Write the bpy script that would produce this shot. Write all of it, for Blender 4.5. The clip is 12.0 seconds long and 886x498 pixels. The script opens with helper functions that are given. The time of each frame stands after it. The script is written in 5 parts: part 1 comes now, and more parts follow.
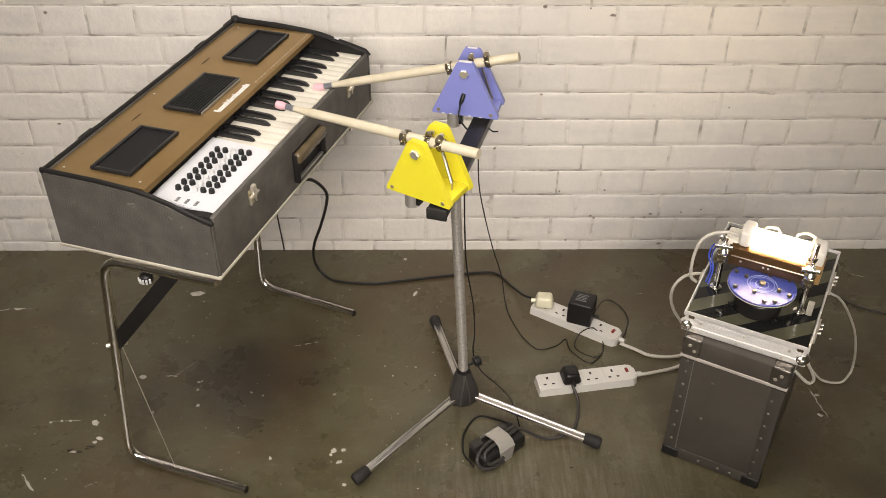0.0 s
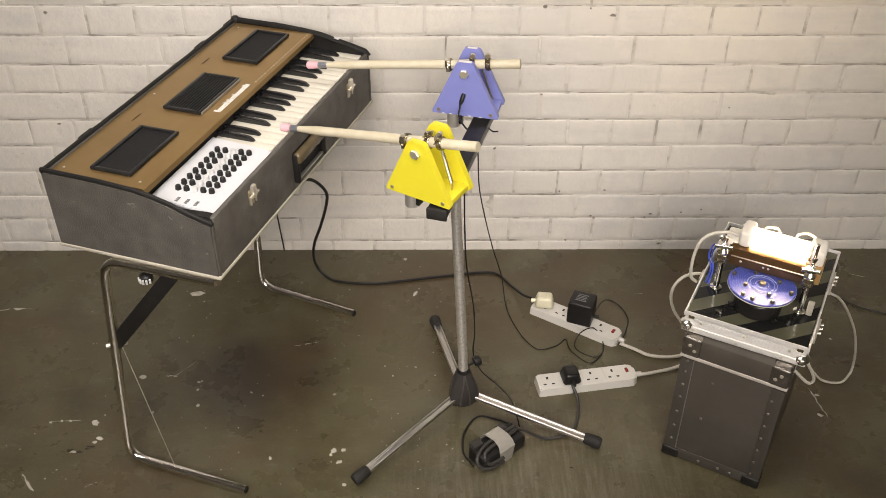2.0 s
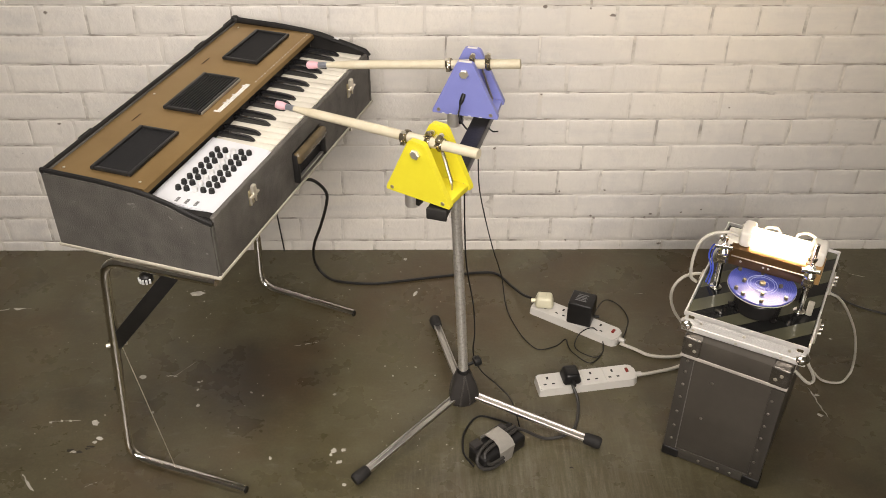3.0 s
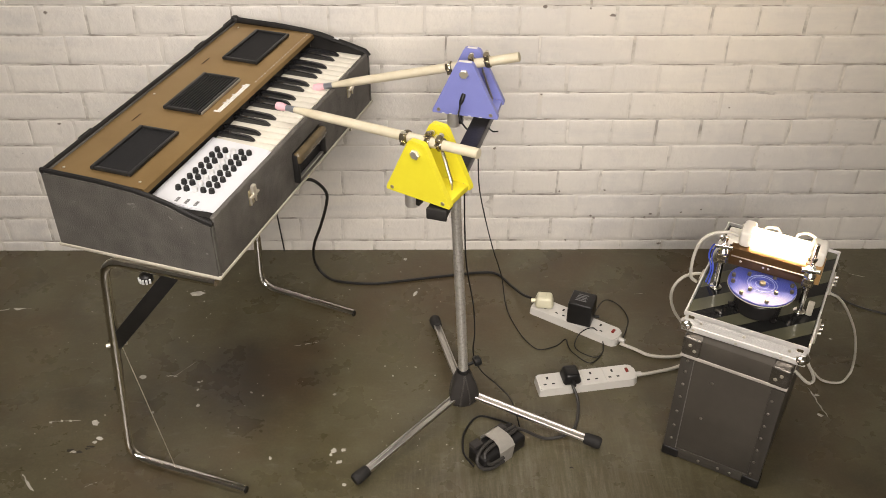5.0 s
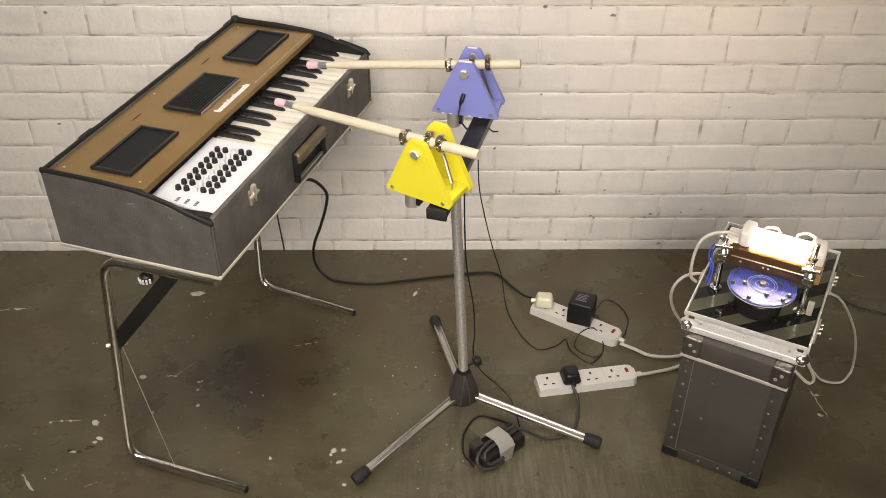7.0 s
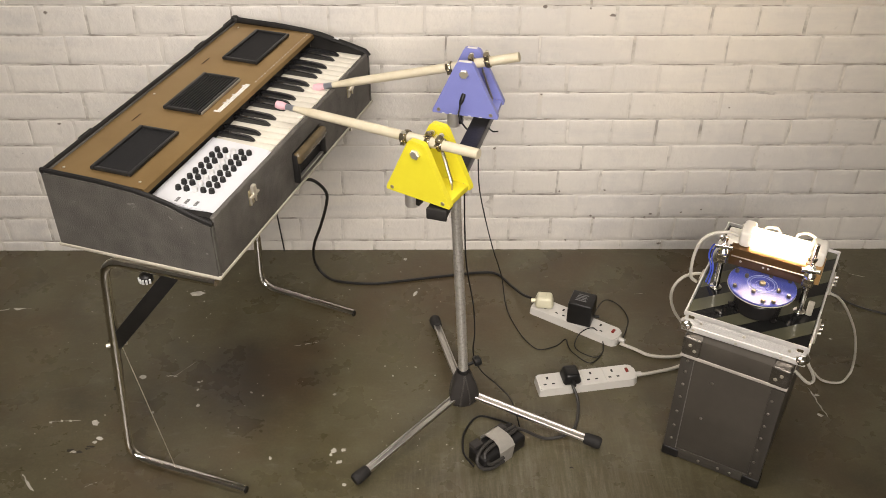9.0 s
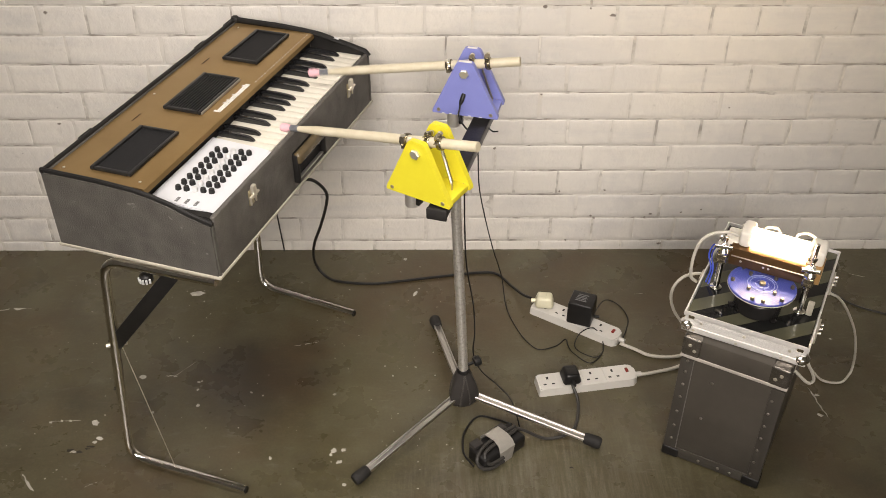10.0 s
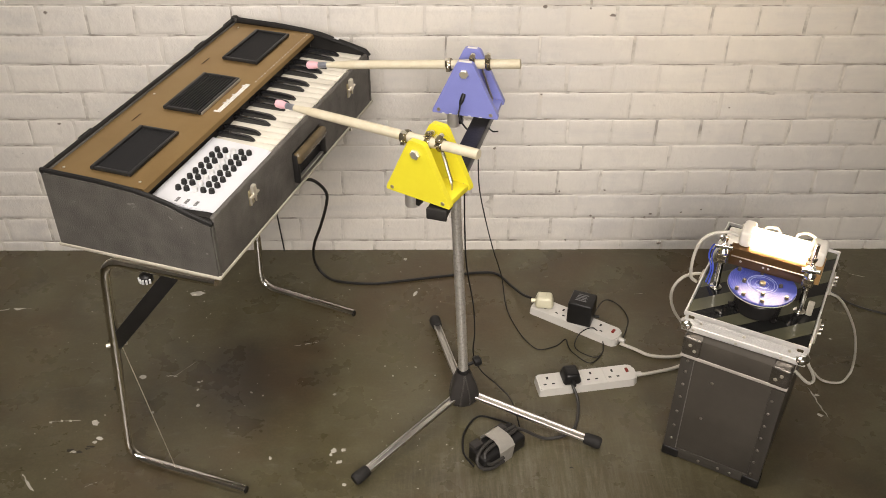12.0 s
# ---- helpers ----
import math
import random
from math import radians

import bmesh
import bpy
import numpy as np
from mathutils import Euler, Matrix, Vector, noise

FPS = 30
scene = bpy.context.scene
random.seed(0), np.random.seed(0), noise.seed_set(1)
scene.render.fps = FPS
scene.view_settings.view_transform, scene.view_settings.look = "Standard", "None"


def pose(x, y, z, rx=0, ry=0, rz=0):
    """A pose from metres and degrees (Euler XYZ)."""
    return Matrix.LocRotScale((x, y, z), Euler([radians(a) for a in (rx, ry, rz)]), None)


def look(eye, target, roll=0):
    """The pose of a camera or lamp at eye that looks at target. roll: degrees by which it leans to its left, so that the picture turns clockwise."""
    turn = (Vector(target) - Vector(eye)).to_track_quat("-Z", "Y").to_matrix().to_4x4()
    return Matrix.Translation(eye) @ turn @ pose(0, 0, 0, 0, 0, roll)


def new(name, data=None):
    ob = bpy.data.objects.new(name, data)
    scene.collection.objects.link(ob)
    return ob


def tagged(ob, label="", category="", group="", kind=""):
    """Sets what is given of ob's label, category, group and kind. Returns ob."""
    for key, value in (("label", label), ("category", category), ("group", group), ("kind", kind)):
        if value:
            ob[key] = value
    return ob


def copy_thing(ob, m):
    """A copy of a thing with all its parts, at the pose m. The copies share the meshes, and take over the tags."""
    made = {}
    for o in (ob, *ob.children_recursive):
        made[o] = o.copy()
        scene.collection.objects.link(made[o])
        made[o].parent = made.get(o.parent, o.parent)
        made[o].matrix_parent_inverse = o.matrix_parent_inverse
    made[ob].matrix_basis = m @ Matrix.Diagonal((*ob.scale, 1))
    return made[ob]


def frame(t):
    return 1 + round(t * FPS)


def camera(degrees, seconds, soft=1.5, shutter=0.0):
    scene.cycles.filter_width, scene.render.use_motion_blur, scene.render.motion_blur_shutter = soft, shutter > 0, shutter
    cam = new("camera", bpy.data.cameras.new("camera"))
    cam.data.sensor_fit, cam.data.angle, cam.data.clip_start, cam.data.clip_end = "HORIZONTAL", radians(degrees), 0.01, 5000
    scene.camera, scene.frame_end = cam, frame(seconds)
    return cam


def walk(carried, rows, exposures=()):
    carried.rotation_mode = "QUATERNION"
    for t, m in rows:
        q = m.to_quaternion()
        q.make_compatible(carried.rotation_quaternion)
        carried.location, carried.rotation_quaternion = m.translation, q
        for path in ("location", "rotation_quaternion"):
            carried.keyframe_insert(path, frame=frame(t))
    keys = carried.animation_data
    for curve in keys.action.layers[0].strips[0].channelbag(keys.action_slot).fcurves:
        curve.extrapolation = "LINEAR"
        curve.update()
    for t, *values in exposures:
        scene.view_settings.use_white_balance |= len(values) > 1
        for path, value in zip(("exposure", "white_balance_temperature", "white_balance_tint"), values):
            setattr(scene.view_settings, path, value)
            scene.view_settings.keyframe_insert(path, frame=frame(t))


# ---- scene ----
# ---- camera ----
cam = camera(49.22, 12.0, soft=0.6, shutter=0.5)
EYE = Vector((0.0, -2.1816, 1.6225))
VIEW = Vector((0.012055, 0.802498, -0.596533))
STILL = look(EYE, EYE + VIEW, 0.368)
walk(cam, [(0.0, STILL), (12.0, STILL)], exposures=[(0.0, -0.43), (12.0, -0.43)])

# ---- world and large lights ----
world = bpy.data.worlds.new("room_air")
scene.world = world
world.use_nodes = True
world.node_tree.nodes["Background"].inputs[0].default_value = (0.9, 0.95, 1.0, 1)
world.node_tree.nodes["Background"].inputs[1].default_value = 0.05


def area_lamp(name, m, size_x, size_y, watts, colour):
    data = bpy.data.lights.new(name, "AREA")
    data.shape, data.size, data.size_y, data.energy, data.color = "RECTANGLE", size_x, size_y, watts, colour
    ob = new(name, data)
    ob.matrix_world = m
    return ob


# unseen area lamp, added below the ceiling to light the set from overhead
main_light = area_lamp("main_tube_light", look((-0.45, -1.15, 2.2), (-0.14, -0.45, 0.0)), 1.2, 0.6, 9.5, (1.0, 0.91, 0.845))
# unseen lamp behind the camera, added to brighten the wall and front faces
work_light = area_lamp("work_light", look((0.0, -3.0, 1.95), (-0.05, 0.0, 0.25)), 2.0, 1.0, 18, (1.0, 0.91, 0.845))
main_light.data.spread = radians(95)
work_light.data.spread = radians(58)

# ---- materials ----


def mat(name, colour, rough=0.5, metal=0.0, second=None, scale=20.0, amount=0.5, bump=0.0, bump_scale=200.0, rough_var=0.0,
        spread=0.0, coat=0.0, emit=0.0, spec=None, band=(0.35, 0.7)):
    """A surface with a base colour, a second colour mixed in by coarse noise, fine relief and uneven gloss."""
    m = bpy.data.materials.new(name)
    m.use_nodes = True
    nt = m.node_tree
    n, l = nt.nodes, nt.links
    b = n["Principled BSDF"]
    b.inputs["Roughness"].default_value, b.inputs["Metallic"].default_value = rough, metal
    b.inputs["Coat Weight"].default_value = coat
    b.inputs["Specular IOR Level"].default_value = spec if spec is not None else (0.5 if max(colour) > 0.09 or metal else 0.32)
    tc = n.new("ShaderNodeTexCoord")
    second = second or tuple(c * 0.75 for c in colour)
    no = n.new("ShaderNodeTexNoise")
    no.inputs["Scale"].default_value, no.inputs["Detail"].default_value, no.inputs["Roughness"].default_value = scale, 6, 0.62
    l.new(tc.outputs["Object"], no.inputs["Vector"])
    ramp = n.new("ShaderNodeMapRange")
    ramp.inputs["From Min"].default_value, ramp.inputs["From Max"].default_value = band
    ramp.inputs["To Max"].default_value = amount
    l.new(no.outputs["Fac"], ramp.inputs["Value"])
    mix = n.new("ShaderNodeMix")
    mix.data_type = "RGBA"
    mix.inputs["A"].default_value, mix.inputs["B"].default_value = (*colour, 1), (*second, 1)
    l.new(ramp.outputs[0], mix.inputs["Factor"])
    out = mix.outputs["Result"]
    if spread:
        info = n.new("ShaderNodeObjectInfo")
        hv = n.new("ShaderNodeHueSaturation")
        mr = n.new("ShaderNodeMapRange")
        mr.inputs["To Min"].default_value, mr.inputs["To Max"].default_value = 1 - spread, 1 + spread
        l.new(info.outputs["Random"], mr.inputs["Value"])
        l.new(mr.outputs[0], hv.inputs["Value"])
        l.new(out, hv.inputs["Color"])
        out = hv.outputs["Color"]
    l.new(out, b.inputs["Base Color"])
    if rough_var:
        rr = n.new("ShaderNodeMapRange")
        rr.inputs["To Min"].default_value, rr.inputs["To Max"].default_value = max(0.02, rough - rough_var), min(1, rough + rough_var)
        l.new(no.outputs["Fac"], rr.inputs["Value"])
        l.new(rr.outputs[0], b.inputs["Roughness"])
    if bump:
        nb = n.new("ShaderNodeTexNoise")
        nb.inputs["Scale"].default_value, nb.inputs["Detail"].default_value = bump_scale, 4
        l.new(tc.outputs["Object"], nb.inputs["Vector"])
        bu = n.new("ShaderNodeBump")
        bu.inputs["Strength"].default_value, bu.inputs["Distance"].default_value = bump, 0.002
        l.new(nb.outputs["Fac"], bu.inputs["Height"])
        l.new(bu.outputs["Normal"], b.inputs["Normal"])
    if emit:
        b.inputs["Emission Color"].default_value, b.inputs["Emission Strength"].default_value = (*colour, 1), emit
    return m


def world_coords(n):
    return n.new("ShaderNodeNewGeometry").outputs["Position"]


def wall_paint():
    m = bpy.data.materials.new("cream_wall_paint")
    m.use_nodes = True
    n, l = m.node_tree.nodes, m.node_tree.links
    b = n["Principled BSDF"]
    at = world_coords(n)

    def noise_at(scale, detail=5, rough=0.6, stretch=None):
        t = n.new("ShaderNodeTexNoise")
        t.inputs["Scale"].default_value, t.inputs["Detail"].default_value, t.inputs["Roughness"].default_value = scale, detail, rough
        src = at
        if stretch:
            mp = n.new("ShaderNodeMapping")
            mp.inputs["Scale"].default_value = stretch
            l.new(at, mp.inputs["Vector"])
            src = mp.outputs[0]
        l.new(src, t.inputs["Vector"])
        return t.outputs["Fac"]

    def ranged(v, a, c, lo=0.0, hi=1.0):
        r = n.new("ShaderNodeMapRange")
        for k, x in (("From Min", a), ("From Max", c), ("To Min", lo), ("To Max", hi)):
            r.inputs[k].default_value = x
        l.new(v, r.inputs["Value"])
        return r.outputs[0]

    def mixed(fac, a, c):
        x = n.new("ShaderNodeMix")
        x.data_type = "RGBA"
        l.new(fac, x.inputs["Factor"])
        for key, v in (("A", a), ("B", c)):
            if isinstance(v, tuple):
                x.inputs[key].default_value = (*v, 1)
            else:
                l.new(v, x.inputs[key])
        return x.outputs["Result"]

    base = mixed(ranged(noise_at(2.2), 0.35, 0.7), (0.71, 0.67, 0.60), (0.60, 0.575, 0.545))
    streak = mixed(ranged(noise_at(5, stretch=(0.5, 1, 3.0)), 0.50, 0.72, 0, 0.6), base, (0.53, 0.515, 0.50))
    streak = mixed(ranged(noise_at(9, 6, 0.65), 0.52, 0.70, 0, 0.55), streak, (0.76, 0.72, 0.64))
    streak = mixed(ranged(noise_at(3.4, 7, 0.7), 0.55, 0.70, 0, 0.5), streak, (0.50, 0.485, 0.475))
    grime = mixed(ranged(noise_at(34, 8, 0.7), 0.62, 0.76, 0, 0.45), streak, (0.34, 0.31, 0.27))
    speck = mixed(ranged(noise_at(90, 2), 0.76, 0.80, 0, 0.6), grime, (0.2, 0.18, 0.16))
    l.new(speck, b.inputs["Base Color"])
    b.inputs["Roughness"].default_value = 0.55
    bu = n.new("ShaderNodeBump")
    bu.inputs["Strength"].default_value, bu.inputs["Distance"].default_value = 0.45, 0.004
    l.new(noise_at(60, 9, 0.72), bu.inputs["Height"])
    b2 = n.new("ShaderNodeBump")
    b2.inputs["Strength"].default_value, b2.inputs["Distance"].default_value = 0.35, 0.012
    l.new(noise_at(16, 4), b2.inputs["Height"])
    l.new(bu.outputs["Normal"], b2.inputs["Normal"])
    l.new(b2.outputs["Normal"], b.inputs["Normal"])
    return m


def floor_paint():
    m = bpy.data.materials.new("worn_concrete_floor")
    m.use_nodes = True
    n, l = m.node_tree.nodes, m.node_tree.links
    b = n["Principled BSDF"]
    at = world_coords(n)

    def noise_at(scale, detail=6, rough=0.6, stretch=None, turn=0.0):
        t = n.new("ShaderNodeTexNoise")
        t.inputs["Scale"].default_value, t.inputs["Detail"].default_value, t.inputs["Roughness"].default_value = scale, detail, rough
        src = at
        if stretch:
            mp = n.new("ShaderNodeMapping")
            mp.inputs["Scale"].default_value, mp.inputs["Rotation"].default_value = stretch, (0, 0, turn)
            l.new(at, mp.inputs["Vector"])
            src = mp.outputs[0]
        l.new(src, t.inputs["Vector"])
        return t.outputs["Fac"]

    def ranged(v, a, c, lo=0.0, hi=1.0):
        r = n.new("ShaderNodeMapRange")
        for k, x in (("From Min", a), ("From Max", c), ("To Min", lo), ("To Max", hi)):
            r.inputs[k].default_value = x
        l.new(v, r.inputs["Value"])
        return r.outputs[0]

    def mixed(fac, a, c):
        x = n.new("ShaderNodeMix")
        x.data_type = "RGBA"
        l.new(fac, x.inputs["Factor"])
        for key, v in (("A", a), ("B", c)):
            if isinstance(v, tuple):
                x.inputs[key].default_value = (*v, 1)
            else:
                l.new(v, x.inputs[key])
        return x.outputs["Result"]

    big = noise_at(2.6, 7, 0.65)
    base = mixed(ranged(big, 0.34, 0.68), (0.091, 0.079, 0.041), (0.056, 0.045, 0.024))
    patch = mixed(ranged(noise_at(5.5, 7, 0.7), 0.42, 0.74, 0, 0.8), base, (0.118, 0.109, 0.066))
    worn = mixed(ranged(noise_at(16, 8, 0.7, (1.0, 3.2, 1), 0.5), 0.56, 0.76, 0, 0.5), patch, (0.20, 0.18, 0.14))
    dark = mixed(ranged(noise_at(4.1, 7, 0.7), 0.50, 0.74, 0, 0.75), worn, (0.028, 0.023, 0.016))
    scuff = mixed(ranged(noise_at(30, 9, 0.75, (0.6, 5.0, 1), 1.1), 0.62, 0.76, 0, 0.6), dark, (0.20, 0.18, 0.145))
    # darker patch with a wavy edge, centred on the floor below the keyboard
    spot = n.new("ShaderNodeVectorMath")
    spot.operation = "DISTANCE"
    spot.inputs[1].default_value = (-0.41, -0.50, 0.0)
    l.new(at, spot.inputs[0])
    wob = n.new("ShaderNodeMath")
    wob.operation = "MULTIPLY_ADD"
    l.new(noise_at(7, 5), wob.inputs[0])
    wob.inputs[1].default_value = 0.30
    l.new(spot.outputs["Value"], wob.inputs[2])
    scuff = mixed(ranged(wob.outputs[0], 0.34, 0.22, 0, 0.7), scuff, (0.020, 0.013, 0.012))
    rust = mixed(ranged(noise_at(1.9, 4), 0.47, 0.62, 0, 0.6), scuff, (0.080, 0.052, 0.026))
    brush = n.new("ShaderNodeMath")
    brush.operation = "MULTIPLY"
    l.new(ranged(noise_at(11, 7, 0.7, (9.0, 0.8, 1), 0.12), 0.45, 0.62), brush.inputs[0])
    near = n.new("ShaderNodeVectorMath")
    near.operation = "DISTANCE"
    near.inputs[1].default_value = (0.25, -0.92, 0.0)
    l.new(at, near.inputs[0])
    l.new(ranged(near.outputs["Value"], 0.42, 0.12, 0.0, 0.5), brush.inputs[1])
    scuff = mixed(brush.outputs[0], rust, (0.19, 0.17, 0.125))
    vor = n.new("ShaderNodeTexVoronoi")
    vor.inputs["Scale"].default_value = 30
    l.new(at, vor.inputs["Vector"])
    dots = mixed(ranged(vor.outputs["Distance"], 0.085, 0.06, 0, 0.75), scuff, (0.42, 0.40, 0.35))
    gate = n.new("ShaderNodeMix")
    gate.data_type = "RGBA"
    l.new(ranged(noise_at(3.3, 3), 0.56, 0.62), gate.inputs["Factor"])
    l.new(scuff, gate.inputs["A"])
    l.new(dots, gate.inputs["B"])
    grain = n.new("ShaderNodeHueSaturation")
    l.new(ranged(noise_at(150, 8, 0.85), 0.3, 0.7, 0.72, 1.28), grain.inputs["Value"])
    l.new(gate.outputs["Result"], grain.inputs["Color"])
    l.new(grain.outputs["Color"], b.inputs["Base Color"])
    l.new(ranged(noise_at(7, 7), 0.3, 0.7, 0.20, 0.42), b.inputs["Roughness"])
    bu = n.new("ShaderNodeBump")
    bu.inputs["Strength"].default_value, bu.inputs["Distance"].default_value = 0.14, 0.002
    l.new(noise_at(45, 8, 0.7), bu.inputs["Height"])
    l.new(bu.outputs["Normal"], b.inputs["Normal"])
    return m


WALL = wall_paint()
MORTAR = mat("dirty_painted_mortar", (0.63, 0.595, 0.54), 0.6, second=(0.22, 0.195, 0.165), scale=14, amount=0.8, band=(0.50, 0.66), bump=0.5, bump_scale=90)
FLOOR = floor_paint()
PLASTER = mat("white_ceiling_plaster", (0.78, 0.76, 0.72), 0.9, second=(0.70, 0.68, 0.64), scale=3, bump=0.2, bump_scale=60)
# for the walls out of view; grey kept low to cut bounced light
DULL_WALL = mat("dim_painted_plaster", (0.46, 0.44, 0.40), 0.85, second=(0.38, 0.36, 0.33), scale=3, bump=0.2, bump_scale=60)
# emission raised so the tubes draw bright streaks in the chrome
TUBE_GLOW = mat("lit_tube_glass", (1.0, 0.94, 0.84), 0.4, emit=30.0)
STEEL_WHITE = mat("white_enamelled_steel", (0.8, 0.8, 0.78), 0.4)
TOLEX = mat("grey_leathercloth", (0.115, 0.107, 0.095), 0.55, second=(0.066, 0.061, 0.054), scale=24, amount=1.0, bump=1.0, bump_scale=330, rough_var=0.08)
TRIM = mat("black_vinyl_trim", (0.010, 0.0095, 0.009), 0.5, second=(0.022, 0.020, 0.019), spec=0.25, scale=30, bump=0.25, bump_scale=300)
BEIGE = mat("pale_base_edge", (0.46, 0.43, 0.35), 0.6, second=(0.33, 0.30, 0.25), scale=25)
GOLD = mat("bronze_anodised_panel", (0.315, 0.212, 0.092), 0.30, metal=0.65, second=(0.25, 0.16, 0.064), scale=6, amount=0.8, rough_var=0.07, bump=0.08, bump_scale=500)
GRILLE = mat("black_grille_cloth", (0.007, 0.007, 0.008), 0.75, second=(0.014, 0.014, 0.015), scale=90, bump=0.7, bump_scale=900)
GRILLE_RIM = mat("black_plastic_rim", (0.010, 0.010, 0.010), 0.35, second=(0.035, 0.034, 0.034), scale=40)
SILVER_EDGE = mat("worn_silver_edge", (0.55, 0.53, 0.50), 0.35, metal=0.8)
HANDLE = mat("worn_brown_handle", (0.070, 0.054, 0.032), 0.22, second=(0.14, 0.105, 0.055), scale=24, amount=0.8)
LETTER = mat("white_print", (0.80, 0.79, 0.75), 0.6)
DARK_PRINT = mat("grey_print", (0.16, 0.16, 0.16), 0.6)
BROWN_PRINT = mat("dark_brown_print", (0.07, 0.04, 0.015), 0.6)
IVORY = mat("ivory_key_plastic", (0.69, 0.66, 0.575), 0.25, second=(0.62, 0.58, 0.48), scale=14, amount=0.6, spread=0.03)
EBONY = mat("black_key_plastic", (0.012, 0.012, 0.013), 0.08, second=(0.02, 0.02, 0.02), scale=40, spec=0.7)
WHITE_PANEL = mat("white_panel_plastic", (0.66, 0.67, 0.70), 0.32, second=(0.60, 0.61, 0.64), scale=8, bump=0.05)
KNOB_BLACK = mat("black_button_plastic", (0.015, 0.015, 0.015), 0.35)
KNOB_WHITE = mat("white_button_plastic", (0.60, 0.60, 0.60), 0.35)
CHROME = mat("worn_chrome", (0.94, 0.92, 0.89), 0.10, metal=1.0, second=(0.70, 0.67, 0.63), scale=90, amount=0.5, rough_var=0.06)
NICKEL = mat("nickel_plate", (0.78, 0.74, 0.64), 0.3, metal=0.75, second=(0.6, 0.55, 0.46), scale=60)
BRASSY = mat("yellowed_zinc", (0.50, 0.44, 0.29), 0.35, metal=0.8, second=(0.36, 0.30, 0.19), scale=90)
SATIN = mat("satin_plated_steel", (0.94, 0.92, 0.89), 0.38, metal=0.8, second=(0.80, 0.77, 0.72), scale=80, rough_var=0.08)
LEG_STEEL = mat("dulled_channel_chrome", (0.60, 0.58, 0.55), 0.28, metal=1.0, second=(0.50, 0.48, 0.45), scale=45, amount=0.3)
STEEL_DARK = mat("oiled_clamp_steel", (0.42, 0.37, 0.27), 0.2, metal=0.9, second=(0.07, 0.06, 0.045), scale=120)
POLE_STEEL = mat("pitted_chrome_pole", (0.92, 0.90, 0.86), 0.40, metal=0.85, second=(0.50, 0.47, 0.42), scale=170, amount=0.7, rough_var=0.1, band=(0.45, 0.75))
BLACK_IRON = mat("black_painted_steel", (0.011, 0.0105, 0.010), 0.35, second=(0.024, 0.022, 0.021), scale=40, bump=0.15)
BLACK_PLASTIC = mat("black_moulded_plastic", (0.010, 0.0095, 0.0095), 0.36, second=(0.02, 0.019, 0.018), scale=40, bump=0.1)
GREY_PLASTIC = mat("charcoal_cast_plastic", (0.034, 0.031, 0.029), 0.30, second=(0.055, 0.050, 0.046), scale=30, bump=0.12)
# lighter charcoal that paints the reflections along the hub's ridges
HUB_HIGHLIGHT = mat("rubbed_charcoal_plastic", (0.085, 0.078, 0.070), 0.28, second=(0.050, 0.046, 0.042), scale=60)
RUBBER = mat("dusty_black_rubber", (0.016, 0.015, 0.014), 0.7, second=(0.04, 0.037, 0.034), scale=50, bump=0.3)
YELLOW = mat("yellow_gloss_paint", (0.74, 0.66, 0.035), 0.36, second=(0.66, 0.57, 0.028), scale=22, amount=0.5, bump=0.12, bump_scale=180, rough_var=0.08)
BLUE = mat("lilac_blue_gloss_paint", (0.205, 0.225, 0.530), 0.36, second=(0.170, 0.186, 0.470), scale=22, amount=0.5, bump=0.12, bump_scale=180, rough_var=0.08)
CHIP = mat("bare_chipped_edge", (0.72, 0.70, 0.66), 0.7)
WOOD = mat("pale_ramin_dowel", (0.57, 0.52, 0.395), 0.55, second=(0.47, 0.41, 0.28), scale=35, amount=0.7, bump=0.15, bump_scale=250)
PINK = mat("pink_eraser_rubber", (0.70, 0.42, 0.47), 0.7, second=(0.62, 0.30, 0.33), scale=70, bump=0.2, bump_scale=400)
FERRULE = mat("grey_heatshrink_band", (0.16, 0.17, 0.20), 0.35, metal=0.5, second=(0.34, 0.35, 0.37), scale=120)
SOCKET_WHITE = mat("white_socket_plastic", (0.60, 0.58, 0.54), 0.38, second=(0.52, 0.50, 0.46), scale=12, amount=0.5, bump=0.04)
PLUG_CREAM = mat("cream_plug_plastic", (0.64, 0.61, 0.45), 0.35, second=(0.56, 0.52, 0.37), scale=30)
SLOT = mat("dark_socket_slot", (0.03, 0.028, 0.026), 0.7)
RED_NEON = mat("dark_red_rocker", (0.22, 0.018, 0.012), 0.3)
CABLE_BLACK = mat("black_cable_rubber", (0.011, 0.0105, 0.010), 0.45, second=(0.022, 0.020, 0.019), scale=60)
CABLE_GREY = mat("grey_cable_pvc", (0.044, 0.041, 0.037), 0.42)
CABLE_WHITE = mat("white_cable_pvc", (0.56, 0.53, 0.46), 0.5, second=(0.44, 0.41, 0.35), scale=30)
BLUE_WIRE = mat("blue_wire_pvc", (0.06, 0.10, 0.55), 0.4)
DARK_METAL = mat("dark_plated_corner_metal", (0.24, 0.22, 0.195), 0.27, metal=0.85, second=(0.09, 0.08, 0.07), scale=40)
RIVET = mat("dulled_rivet_steel", (0.34, 0.31, 0.27), 0.30, metal=1.0, second=(0.20, 0.18, 0.16), scale=90)
TAPE = mat("silver_cloth_tape", (0.40, 0.38, 0.34), 0.38, metal=0.3, second=(0.28, 0.26, 0.23), scale=60, bump=0.5, bump_scale=150)
FIBRE = mat("dark_grey_fibreboard", (0.080, 0.071, 0.059), 0.38, second=(0.056, 0.049, 0.041), scale=10, amount=0.8, bump=0.2, bump_scale=260, rough_var=0.08)
